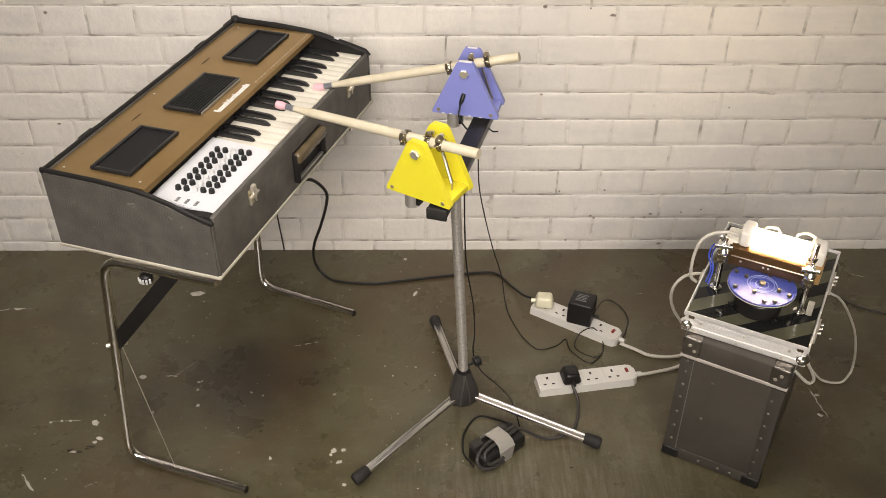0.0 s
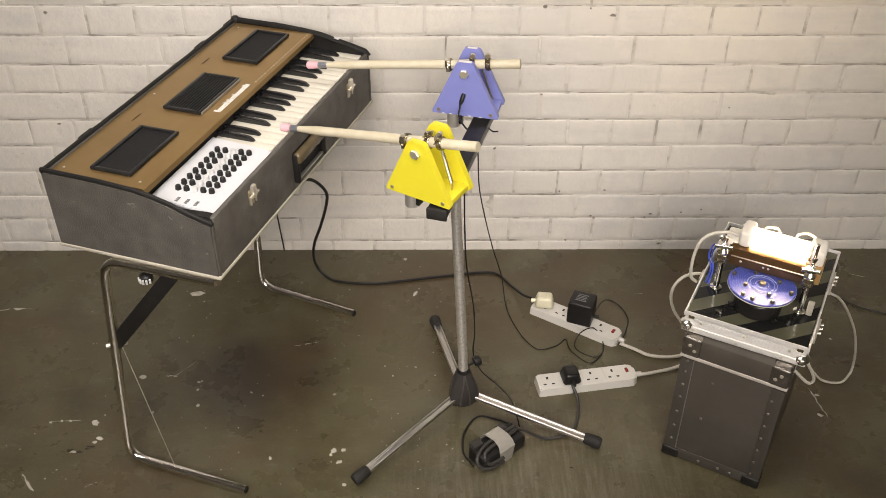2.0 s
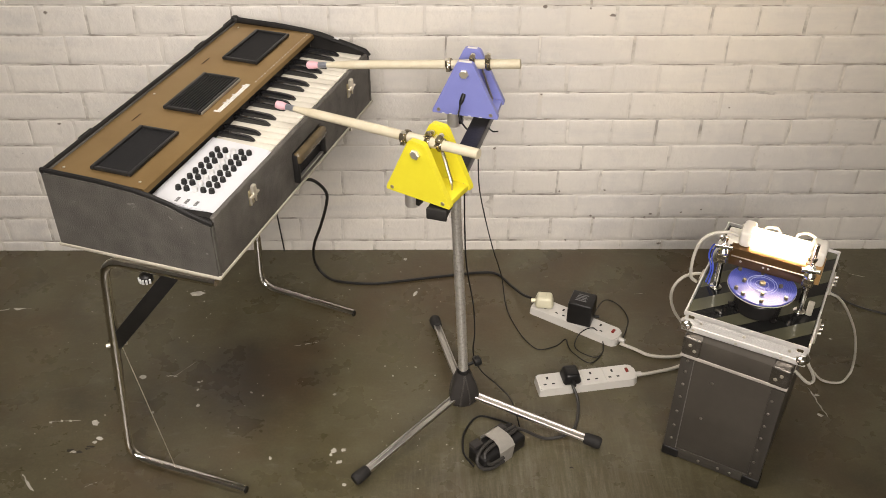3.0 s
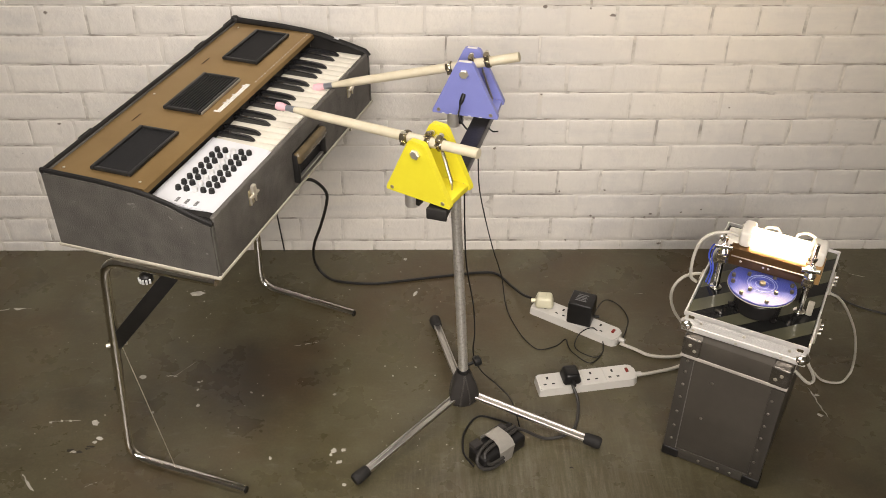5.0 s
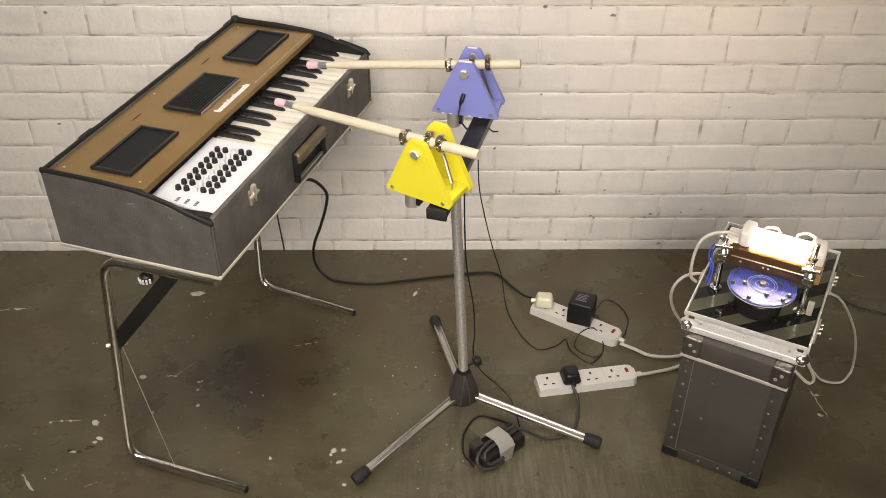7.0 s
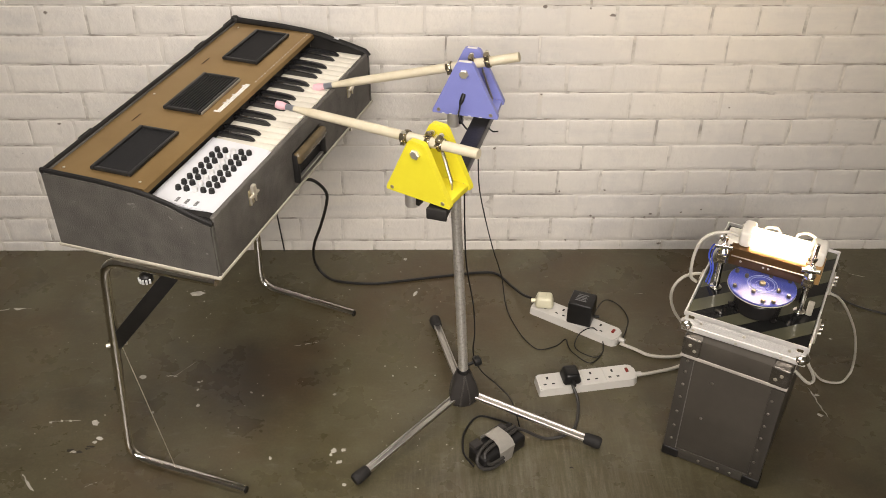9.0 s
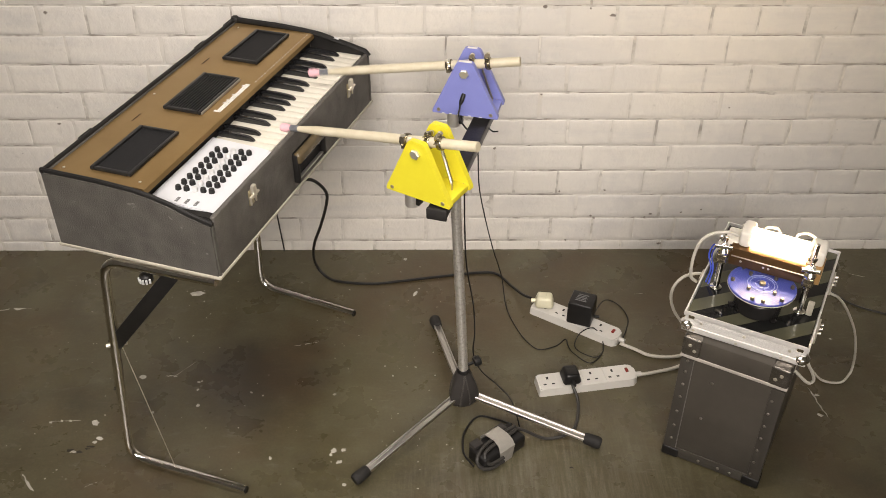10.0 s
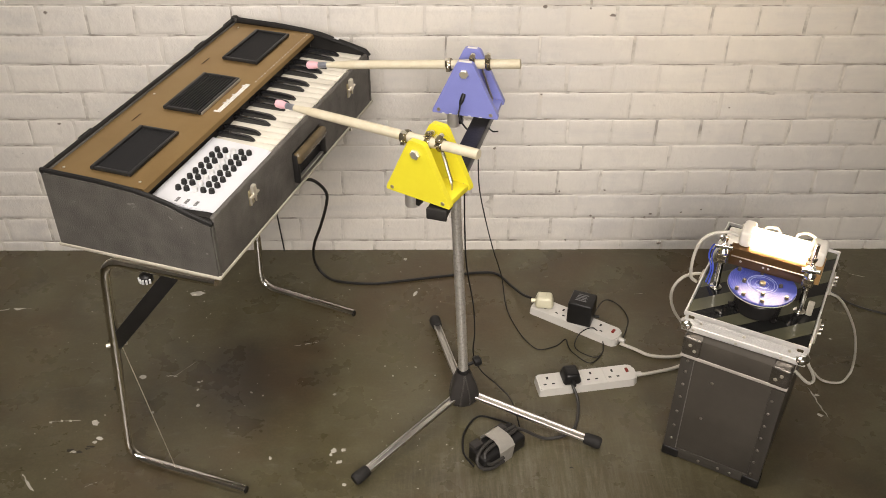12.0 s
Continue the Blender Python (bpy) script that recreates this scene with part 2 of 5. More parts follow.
FIBRE_EDGE = mat("darker_fibre_edging", (0.064, 0.057, 0.048), 0.38, second=(0.044, 0.040, 0.035), scale=14, bump=0.2, bump_scale=260)
PALE_LINE = mat("pale_worn_edging", (0.52, 0.48, 0.43), 0.5, second=(0.34, 0.31, 0.28), scale=60)
ALU = mat("brushed_aluminium_edge", (0.90, 0.88, 0.85), 0.34, metal=0.4, second=(0.66, 0.64, 0.60), scale=50, rough_var=0.08)
ALU_SHEET = mat("dimpled_silver_sheet", (0.86, 0.84, 0.81), 0.42, metal=0.25, second=(0.58, 0.56, 0.52), scale=300, bump=0.8, bump_scale=700)
ACRYLIC = mat("glossy_black_acrylic", (0.010, 0.010, 0.010), 0.07, second=(0.016, 0.016, 0.015), scale=8, rough_var=0.03)
OLIVE_BAND = mat("olive_grey_band", (0.085, 0.083, 0.054), 0.18, second=(0.060, 0.058, 0.038), scale=16)
MOTOR = mat("black_motor_can", (0.014, 0.013, 0.013), 0.22, second=(0.026, 0.025, 0.024), scale=30)
COPPER = mat("browned_reflector_metal", (0.18, 0.105, 0.048), 0.30, metal=0.75, second=(0.09, 0.05, 0.024), scale=18, rough_var=0.1)
CERAMIC = mat("white_lamp_ceramic", (0.80, 0.76, 0.68), 0.4)
LAMP_GLOW = mat("burning_lamp_glass", (1.0, 0.74, 0.43), 0.3, emit=120.0)
TIMBER_TAB = mat("varnished_timber_tab", (0.42, 0.25, 0.10), 0.4, second=(0.30, 0.17, 0.06), scale=40)
SPLASH = mat("dried_white_paint_drops", (0.50, 0.475, 0.42), 0.6, second=(0.26, 0.24, 0.21), scale=60)


def disc_acrylic():
    m = bpy.data.materials.new("blue_patterned_acrylic")
    m.use_nodes = True
    n, l = m.node_tree.nodes, m.node_tree.links
    b = n["Principled BSDF"]
    tc = n.new("ShaderNodeTexCoord")
    w = n.new("ShaderNodeTexWave")
    w.wave_type, w.rings_direction = "RINGS", "Z"
    w.inputs["Scale"].default_value, w.inputs["Distortion"].default_value = 95, 26.0
    w.inputs["Detail"].default_value, w.inputs["Detail Scale"].default_value = 2, 0.35
    l.new(tc.outputs["Object"], w.inputs["Vector"])
    r = n.new("ShaderNodeMapRange")
    r.inputs["From Min"].default_value, r.inputs["From Max"].default_value = 0.82, 1.0
    r.inputs["To Max"].default_value = 0.34
    l.new(w.outputs["Fac"], r.inputs["Value"])
    # pale rings carry the disc's pattern and its bright highlights as colour
    x = n.new("ShaderNodeMix")
    x.data_type = "RGBA"
    x.inputs["A"].default_value, x.inputs["B"].default_value = (0.045, 0.060, 0.33, 1), (0.33, 0.40, 0.68, 1)
    l.new(r.outputs[0], x.inputs["Factor"])
    l.new(x.outputs["Result"], b.inputs["Base Color"])
    b.inputs["Roughness"].default_value, b.inputs["Specular IOR Level"].default_value = 0.34, 0.3
    bu = n.new("ShaderNodeBump")
    bu.inputs["Strength"].default_value, bu.inputs["Distance"].default_value = 0.12, 0.001
    l.new(w.outputs["Fac"], bu.inputs["Height"])
    l.new(bu.outputs["Normal"], b.inputs["Normal"])
    return m


DISC = disc_acrylic()
PALE_RING = mat("pale_blue_moulding", (0.42, 0.46, 0.70), 0.2, second=(0.16, 0.20, 0.50), scale=60)
SCUFF = mat("rubbed_leathercloth", (0.24, 0.23, 0.21), 0.6, second=(0.12, 0.11, 0.10), scale=200, amount=1.0, band=(0.4, 0.6))
# zinc darkened for the shade the reflector throws on the pegs
PEG_ZINC = mat("dulled_zinc_bolt", (0.20, 0.175, 0.13), 0.38, metal=0.8, second=(0.09, 0.078, 0.058), scale=120)

# ---- building helpers ----


def mesh_object(name, bm, material, smooth=True):
    data = bpy.data.meshes.new(name)
    bm.normal_update()
    bm.to_mesh(data)
    bm.free()
    data.materials.append(material)
    if smooth:
        data.polygons.foreach_set("use_smooth", [True] * len(data.polygons))
        data.set_sharp_from_angle(angle=radians(38))
    return data


def part(name, bm, material, parent=None, label="", m=None):
    ob = new(name, mesh_object(name, bm, material))
    if parent is not None:
        ob.parent = parent
    if m is not None:
        ob.matrix_basis = m
    if label:
        ob["label"] = label
    return ob


def again(ob, parent, m, name=None):
    """Another object on the same mesh."""
    o = new(name or ob.name.split(".")[0], ob.data)
    o.parent = parent
    o.matrix_basis = m
    for key in ("label",):
        if key in ob:
            o[key] = ob[key]
    return o


def thing(name, m, label, category, group=""):
    ob = new(name)
    ob.empty_display_size = 0.02
    ob.matrix_basis = m
    return tagged(ob, label, category, group)


def box(x0, x1, y0, y1, z0, z1, bevel=0.0, seg=2, bm=None, m=None):
    out = bmesh.new()
    bmesh.ops.create_cube(out, size=1)
    bmesh.ops.transform(out, matrix=Matrix.Translation(((x0 + x1) / 2, (y0 + y1) / 2, (z0 + z1) / 2)) @ Matrix.Diagonal((x1 - x0, y1 - y0, z1 - z0, 1)), verts=out.verts)
    if bevel:
        bmesh.ops.bevel(out, geom=list(out.edges), offset=bevel, segments=seg, profile=0.5, affect="EDGES", clamp_overlap=True)
    return merge(bm, out, m)


def merge(bm, add, m=None):
    if m is not None:
        bmesh.ops.transform(add, matrix=m, verts=add.verts)
    if bm is None:
        return add
    tmp = bpy.data.meshes.new("tmp")
    add.to_mesh(tmp)
    add.free()
    bm.from_mesh(tmp)
    bpy.data.meshes.remove(tmp)
    return bm


def lathe(rows, seg=24, bm=None, m=None):
    """A turned solid round z: rows of (radius, height) from bottom to top."""
    out = bmesh.new()
    rings = []
    for r, z in rows:
        if r <= 1e-6:
            rings.append([out.verts.new((0, 0, z))])
        else:
            rings.append([out.verts.new((r * math.cos(2 * math.pi * i / seg), r * math.sin(2 * math.pi * i / seg), z)) for i in range(seg)])
    for a, b in zip(rings, rings[1:]):
        for i in range(seg):
            j = (i + 1) % seg
            if len(a) == 1 and len(b) > 1:
                out.faces.new((a[0], b[j], b[i]))
            elif len(b) == 1 and len(a) > 1:
                out.faces.new((a[i], a[j], b[0]))
            elif len(a) > 1:
                out.faces.new((a[i], a[j], b[j], b[i]))
    if len(rings[0]) > 1:
        out.faces.new(list(reversed(rings[0])))
    if len(rings[-1]) > 1:
        out.faces.new(rings[-1])
    return merge(bm, out, m)


def cyl(r, z0, z1, seg=20, edge=0.0, bm=None, m=None):
    e = edge or min(r, abs(z1 - z0)) * 0.12
    return lathe([(r - e, z0), (r, z0 + e), (r, z1 - e), (r - e, z1)], seg, bm, m)


def along(a, b):
    """The pose with z from a towards b."""
    a, b = Vector(a), Vector(b)
    return Matrix.Translation(a) @ (b - a).to_track_quat("Z", "Y").to_matrix().to_4x4()


def rod(a, b, r, seg=12, bm=None):
    return cyl(r, 0, (Vector(b) - Vector(a)).length, seg, bm=bm, m=along(a, b))


def smooth_path(pts, per=8):
    pts = [Vector(p) for p in pts]
    ext = [pts[0] * 2 - pts[1], *pts, pts[-1] * 2 - pts[-2]]
    out = []
    for i in range(1, len(ext) - 2):
        a, b, c, d = ext[i - 1:i + 3]
        for k in range(per):
            t = k / per
            out.append(0.5 * ((2 * b) + (c - a) * t + (2 * a - 5 * b + 4 * c - d) * t * t + (3 * b - a - 3 * c + d) * t ** 3))
    return out + [pts[-1]]


def sweep(path, r, seg=10, bm=None, flat=1.0):
    """A round bar or cable along a path."""
    out = bmesh.new()
    path = [Vector(p) for p in path]
    up = Vector((0, 0, 1))
    t0 = (path[1] - path[0]).normalized()
    side = t0.cross(up if abs(t0.z) < 0.95 else Vector((1, 0, 0))).normalized()
    rings = []
    for i, p in enumerate(path):
        t = (path[min(i + 1, len(path) - 1)] - path[max(i - 1, 0)]).normalized()
        side = (side - t * side.dot(t)).normalized()
        nrm = side.cross(t)
        rings.append([out.verts.new(p + side * (r * math.cos(2 * math.pi * k / seg)) + nrm * (r * flat * math.sin(2 * math.pi * k / seg))) for k in range(seg)])
    for a, b in zip(rings, rings[1:]):
        for k in range(seg):
            out.faces.new((a[k], a[(k + 1) % seg], b[(k + 1) % seg], b[k]))
    out.faces.new(list(reversed(rings[0])))
    out.faces.new(rings[-1])
    bmesh.ops.recalc_face_normals(out, faces=out.faces)
    return merge(bm, out)


def bent(pts, radius, per=6):
    """A path of straight runs with rounded bends."""
    pts = [Vector(p) for p in pts]
    out = [pts[0]]
    for a, b, c in zip(pts, pts[1:], pts[2:]):
        u, v = (a - b).normalized(), (c - b).normalized()
        p, q = b + u * radius, b + v * radius
        for k in range(per + 1):
            t = k / per
            out.append(p * (1 - t) ** 2 + b * 2 * t * (1 - t) + q * t * t)
    return out + [pts[-1]]


def slab(outline, y0, y1, bevel=0.0, seg=2, bm=None, m=None):
    """A plate with an outline in x and z, from y0 to y1."""
    out = bmesh.new()
    a = [out.verts.new((x, y0, z)) for x, z in outline]
    b = [out.verts.new((x, y1, z)) for x, z in outline]
    k = len(a)
    out.faces.new(a)
    out.faces.new(list(reversed(b)))
    for i in range(k):
        out.faces.new((a[i], b[i], b[(i + 1) % k], a[(i + 1) % k]))
    bmesh.ops.recalc_face_normals(out, faces=out.faces)
    if bevel:
        bmesh.ops.bevel(out, geom=list(out.edges), offset=bevel, segments=seg, affect="EDGES", clamp_overlap=True)
    return merge(bm, out, m)


def rounded(outline, radius, per=4):
    pts = [Vector((x, 0, z)) for x, z in outline]
    out = []
    for i, b in enumerate(pts):
        a, c = pts[i - 1], pts[(i + 1) % len(pts)]
        rr = min(radius, (a - b).length * 0.45, (c - b).length * 0.45)
        p, q = b + (a - b).normalized() * rr, b + (c - b).normalized() * rr
        for k in range(per + 1):
            t = k / per
            v = p * (1 - t) ** 2 + b * 2 * t * (1 - t) + q * t * t
            out.append((v.x, v.z))
    return out


# ---- the room ----
ROOM_X0, ROOM_X1, ROOM_Y0, ROOM_Z = -2.6, 2.8, -4.4, 2.75


def setting(name, bm, material, label, category):
    return tagged(part(name, bm, material), label, category, kind="structure")


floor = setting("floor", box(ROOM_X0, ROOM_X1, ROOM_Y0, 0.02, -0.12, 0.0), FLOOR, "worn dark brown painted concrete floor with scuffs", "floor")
wall_north = setting("wall_north", box(ROOM_X0 - 0.2, ROOM_X1 + 0.2, 0.0012, 0.24, -0.12, ROOM_Z), WALL, "cream painted brick wall with worn joints", "wall")
part("mortar", box(-1.46, 1.50, -0.0005, 0.02, -0.05, 0.795), MORTAR, wall_north, "dirty painted mortar joints")
setting("wall_west", box(ROOM_X0 - 0.2, ROOM_X0, ROOM_Y0, 0.0, -0.12, ROOM_Z), DULL_WALL, "plain dull painted side wall, unseen, toned to bounce less light", "wall")
setting("wall_east", box(ROOM_X1, ROOM_X1 + 0.2, ROOM_Y0, 0.0, -0.12, ROOM_Z), DULL_WALL, "plain dull painted side wall, unseen, toned to bounce less light", "wall")
setting("wall_south", box(ROOM_X0 - 0.2, ROOM_X1 + 0.2, ROOM_Y0 - 0.2, ROOM_Y0, -0.12, ROOM_Z), DULL_WALL, "plain dull painted rear wall, unseen, toned to bounce less light", "wall")
setting("ceiling", box(ROOM_X0 - 0.2, ROOM_X1 + 0.2, ROOM_Y0 - 0.2, 0.24, ROOM_Z, ROOM_Z + 0.15), PLASTER, "plain white plastered ceiling", "ceiling")


def paint_drops():
    rng = random.Random(4)
    spots = [(-0.759, -0.653, 9), (-0.688, -0.506, 8), (-0.618, -0.194, 13), (-0.216, -0.741, 8), (-0.194, -0.738, 6), (-0.221, -0.751, 5),
             (-0.201, -0.772, 6), (-0.745, -0.712, 6), (-0.549, -0.55, 4), (-0.545, -0.522, 3), (-0.539, -0.601, 5), (-0.227, -0.567, 5),
             (-0.818, -0.647, 4), (-0.837, -0.647, 3), (-0.861, -0.652, 4), (-0.043, -0.197, 7), (-0.039, -0.477, 3), (-0.185, -0.834, 6),
             (-0.394, -0.57, 3), (-0.422, -0.56, 3), (-0.784, -0.739, 5), (0.89, -0.64, 6), (0.902, -0.577, 5), (1.0, -0.381, 4), (-0.638, -0.622, 4), (-0.737, -0.701, 6), (-0.352, -0.76, 4), (-0.113, -0.473, 3), (-0.092, -0.506, 3), (-0.551, -0.525, 3), (-0.072, -0.046, 6)]
    spots += [(rng.uniform(-0.95, 0.1), rng.uniform(-0.86, -0.1), rng.uniform(0.7, 2.0)) for _ in range(150)]
    out = bmesh.new()
    for x, y, r in spots:
        r *= 0.00085
        k = 11
        turn, long = rng.uniform(0, 6.28), rng.uniform(1.0, 1.9)
        ring = []
        for i in range(k):
            a = 2 * math.pi * i / k
            q = r * rng.uniform(0.65, 1.15)
            u, v = q * long * math.cos(a), q * math.sin(a)
            ring.append((x + u * math.cos(turn) - v * math.sin(turn), y + u * math.sin(turn) + v * math.cos(turn)))
        low = [out.verts.new((p, q, 0.0001)) for p, q in ring]
        top = [out.verts.new((x + (p - x) * 0.75, y + (q - y) * 0.75, 0.0007)) for p, q in ring]
        out.faces.new(top)
        for i in range(k):
            out.faces.new((low[i], low[(i + 1) % k], top[(i + 1) % k], top[i]))
    return out


def floor_scrapes():
    rng = random.Random(9)
    out = bmesh.new()
    for x, y, ang, length, width in ((-0.60, -0.49, 50, 0.10, 0.002), (-1.08, -0.255, 6, 0.09, 0.009), (-0.314, -0.394, 14, 0.07, 0.003), (0.897, -0.60, 100, 0.10, 0.005),
                                     (-0.855, -0.825, -50, 0.08, 0.006), (-0.83, -0.648, 2, 0.07, 0.002), (-0.62, -0.505, -5, 0.030, 0.006), (-0.62, -0.195, -12, 0.035, 0.010),
                                     (-0.30, -0.22, 8, 0.05, 0.002), (0.30, -0.13, 20, 0.04, 0.002), (1.16, -0.125, -20, 0.05, 0.004), (-0.72, -0.83, 30, 0.03, 0.003), (0.55, -0.20, 5, 0.05, 0.002)):
        c, s = math.cos(radians(ang)), math.sin(radians(ang))
        steps = 9
        rows = []
        for k in range(steps):
            u = (k / (steps - 1) - 0.5) * length
            w = width * (0.15 + rng.random()) * (1 - abs(2 * k / (steps - 1) - 1) ** 3 * 0.8)
            v = rng.uniform(-0.3, 0.3) * width
            rows.append([out.verts.new((x + u * c - (v + q) * s, y + u * s + (v + q) * c, 0.0005)) for q in (-w / 2, w / 2)])
        for p, q in zip(rows, rows[1:]):
            if rng.random() < 0.85:
                out.faces.new((p[0], q[0], q[1], p[1]))
    bmesh.ops.recalc_face_normals(out, faces=out.faces)
    return out


tagged(part("floor_scrapes", floor_scrapes(), SPLASH), "pale scrapes and paint streaks on the floor", "scrapes", kind="stuff")


def floor_marks():
    rng = random.Random(5)
    out = bmesh.new()
    for x, y, r in ((-0.775, -0.744, 9), (-0.791, -0.736, 6), (-0.752, -0.724, 7), (-0.757, -0.731, 5), (-0.735, -0.545, 8), (-0.73, -0.56, 6), (-0.10, -0.29, 5), (0.07, -0.44, 5), (0.30, -0.79, 4)):
        for _ in range(4):
            cx, cy, q = x + rng.uniform(-1, 1) * r * 0.001, y + rng.uniform(-1, 1) * r * 0.0006, r * 0.0005 * rng.uniform(0.4, 1.0)
            ring = [out.verts.new((cx + q * 1.7 * rng.uniform(0.6, 1.2) * math.cos(k * 0.785), cy + q * rng.uniform(0.6, 1.2) * math.sin(k * 0.785), 0.0004 + 0.00005 * _)) for k in range(8)]
            out.faces.new(ring)
    return out


TAR = mat("dried_black_smear", (0.020, 0.017, 0.014), 0.45, second=(0.035, 0.030, 0.024), scale=90)
tagged(part("floor_marks", floor_marks(), TAR), "dark smears dried on the floor", "smears", kind="stuff")
tagged(part("paint_drops", paint_drops(), SPLASH), "dried white paint drops spattered on the floor", "paint drops", kind="stuff")


# fixture out of view, added as a source of light from above
def ceiling_light(m):
    t = thing("ceiling_light", m, "unseen white enamelled ceiling light with lit tubes, added overhead", "ceiling light", "ceiling lights")
    part("housing", box(-0.62, 0.62, -0.10, 0.10, 0.0, 0.06, 0.008), STEEL_WHITE, t)
    for y in (-0.05, 0.05):
        part("tube", rod((-0.58, y, -0.02), (0.58, y, -0.02), 0.013, 14), TUBE_GLOW, t)
    for x in (-0.6, 0.6):
        part("tube_holder", box(x - 0.012, x + 0.012, -0.075, 0.075, -0.04, 0.0, 0.003), STEEL_WHITE, t)
    return t


first_light = ceiling_light(pose(0.0, -1.15, ROOM_Z - 0.06))
# second unseen fixture, added behind the camera near the front lamp
copy_thing(first_light, pose(-0.6, -3.1, ROOM_Z - 0.06))

# ---- electric keyboard ----
KB_W, KB_D, KB_HB = 0.716, 0.342, 0.164
KB = pose(-0.701, -0.700, 0.533, -0.75, 0, 70.4)


def profile(far=False):
    """The top line of a cheek as (distance from the back, height); the far one stands a little higher at the front."""
    if far:
        return [(0.0, KB_HB), (0.12, 0.1635), (0.185, 0.160), (0.224, 0.156), (0.262, 0.147), (0.30, 0.139), (0.334, 0.130), (KB_D, 0.120)]
    return [(0.0, KB_HB), (0.12, 0.1625), (0.185, 0.1585), (0.224, 0.1525), (0.262, 0.1425), (0.298, 0.1285), (KB_D, 0.117)]


def electric_keyboard():
    t = thing("electric_keyboard", KB, "portable electric keyboard in a grey leathercloth case with bronze top panel", "keyboard")

    def cheek(u0, u1, far):
        side = [(0.0, 0.004)] + profile(far) + [(KB_D, 0.004)]
        b = bmesh.new()
        a = [b.verts.new((u0, -v, w)) for v, w in side]
        c = [b.verts.new((u1, -v, w)) for v, w in side]
        k = len(a)
        b.faces.new(a)
        b.faces.new(list(reversed(c)))
        for i in range(k):
            b.faces.new((a[i], c[i], c[(i + 1) % k], a[(i + 1) % k]))
        bmesh.ops.recalc_face_normals(b, faces=b.faces)
        bmesh.ops.bevel(b, geom=list(b.edges), offset=0.003, segments=2, affect="EDGES", clamp_overlap=True)
        return b

    part("side_panel", cheek(0.0, 0.011, False), TOLEX, t)
    part("side_panel", cheek(KB_W - 0.011, KB_W, True), TOLEX, t)
    part("back_panel", box(0.011, KB_W - 0.011, -0.011, 0.0, 0.004, KB_HB - 0.001, 0.002), TOLEX, t)
    part("front_panel", box(0.011, KB_W - 0.011, -KB_D, -KB_D + 0.010, 0.004, 0.1285, 0.004, 3), TOLEX, t)
    part("base_board", box(-0.002, KB_W + 0.002, -KB_D - 0.002, 0.002, 0.0, 0.007, 0.002), BEIGE, t, "pale base board")
    part("key_bed", box(0.011, KB_W - 0.011, -KB_D + 0.012, -0.011, 0.08, 0.095), TRIM, t)
    for u, r, far in ((0.005, 0.0045, False), (KB_W - 0.0065, 0.0070, True)):
        part("edge_trim", sweep([(u, -v, w + 0.001) for v, w in profile(far)], r, 8), TRIM, t, "black vinyl edge trim")
    part("edge_trim", rod((0.0, -0.005, KB_HB), (KB_W, -0.005, KB_HB), 0.0048, 8), TRIM, t, "black vinyl edge trim")
    part("front_lining", box(0.011, KB_W - 0.011, -KB_D + 0.0102, -KB_D + 0.0125, 0.06, 0.121), TRIM, t)
    for v, w, long, tall, tilt in ((0.184, 0.131, 0.016, 0.0035, -12), (0.190, 0.127, 0.010, 0.0015, -25), (0.261, 0.118, 0.009, 0.002, 40), (0.324, 0.055, 0.004, 0.004, 0), (0.089, 0.061, 0.005, 0.0015, 10), (0.281, 0.104, 0.003, 0.008, 15), (0.30, 0.075, 0.006, 0.0012, 60), (0.06, 0.11, 0.006, 0.0012, -30)):
        part("scuff", box(-0.0004, 0.001, -long / 2, long / 2, -tall / 2, tall / 2, 0.0004, 1, m=pose(0, -v, w, tilt, 0, 0)), SCUFF, t)
    # bronze top with its front lip
    b = bmesh.new()
    prof = [(0.012, 0.160), (0.2055, 0.160), (0.2090, 0.158), (0.2112, 0.149), (0.2090, 0.149), (0.2070, 0.155), (0.012, 0.155)]
    aa = [b.verts.new((0.012, -v, w)) for v, w in prof]
    cc = [b.verts.new((KB_W - 0.012, -v, w)) for v, w in prof]
    b.faces.new(aa)
    b.faces.new(list(reversed(cc)))
    for i in range(len(prof)):
        j = (i + 1) % len(prof)
        b.faces.new((aa[i], cc[i], cc[j], aa[j]))
    bmesh.ops.recalc_face_normals(b, faces=b.faces)
    part("top_panel", b, GOLD, t, "bronze anodised top panel")
    # black strip standing for the shade behind the keys under the panel edge
    part("panel_lip", box(0.012, KB_W - 0.012, -0.1985, -0.1955, 0.095, 0.150), TRIM, t)
    # grilles
    top = KB_HB - 0.0035
    for i, (u0, u1) in enumerate(((0.038, 0.201), (0.279, 0.440), (0.516, 0.673))):
        g = part("grille", box(u0 + 0.006, u1 - 0.006, -0.161, -0.086, top, top + 0.0025), GRILLE, t, "ribbed black grille" if i == 1 else "black cloth grille")
        for a in ((u0, u1, -0.088, -0.080), (u0, u1, -0.1655, -0.159)):
            part("rim", box(*a, top, top + 0.007, 0.002), GRILLE_RIM, g)
        for a in ((u0, u0 + 0.007, -0.159, -0.088), (u1 - 0.007, u1, -0.159, -0.088)):
            part("rim", box(*a, top, top + 0.007, 0.002), GRILLE_RIM, g)
        if i == 1:
            first = None
            for k in range(11):
                v = 0.0905 + k * 0.0063
                if first is None:
                    first = part("rib", box(u0 + 0.007, u1 - 0.007, -0.0013, 0.0013, 0, 0.004, 0.0008, 1), GRILLE_RIM, g, m=pose(0, -v, top + 0.002))
                else:
                    again(first, g, pose(0, -v, top + 0.002))
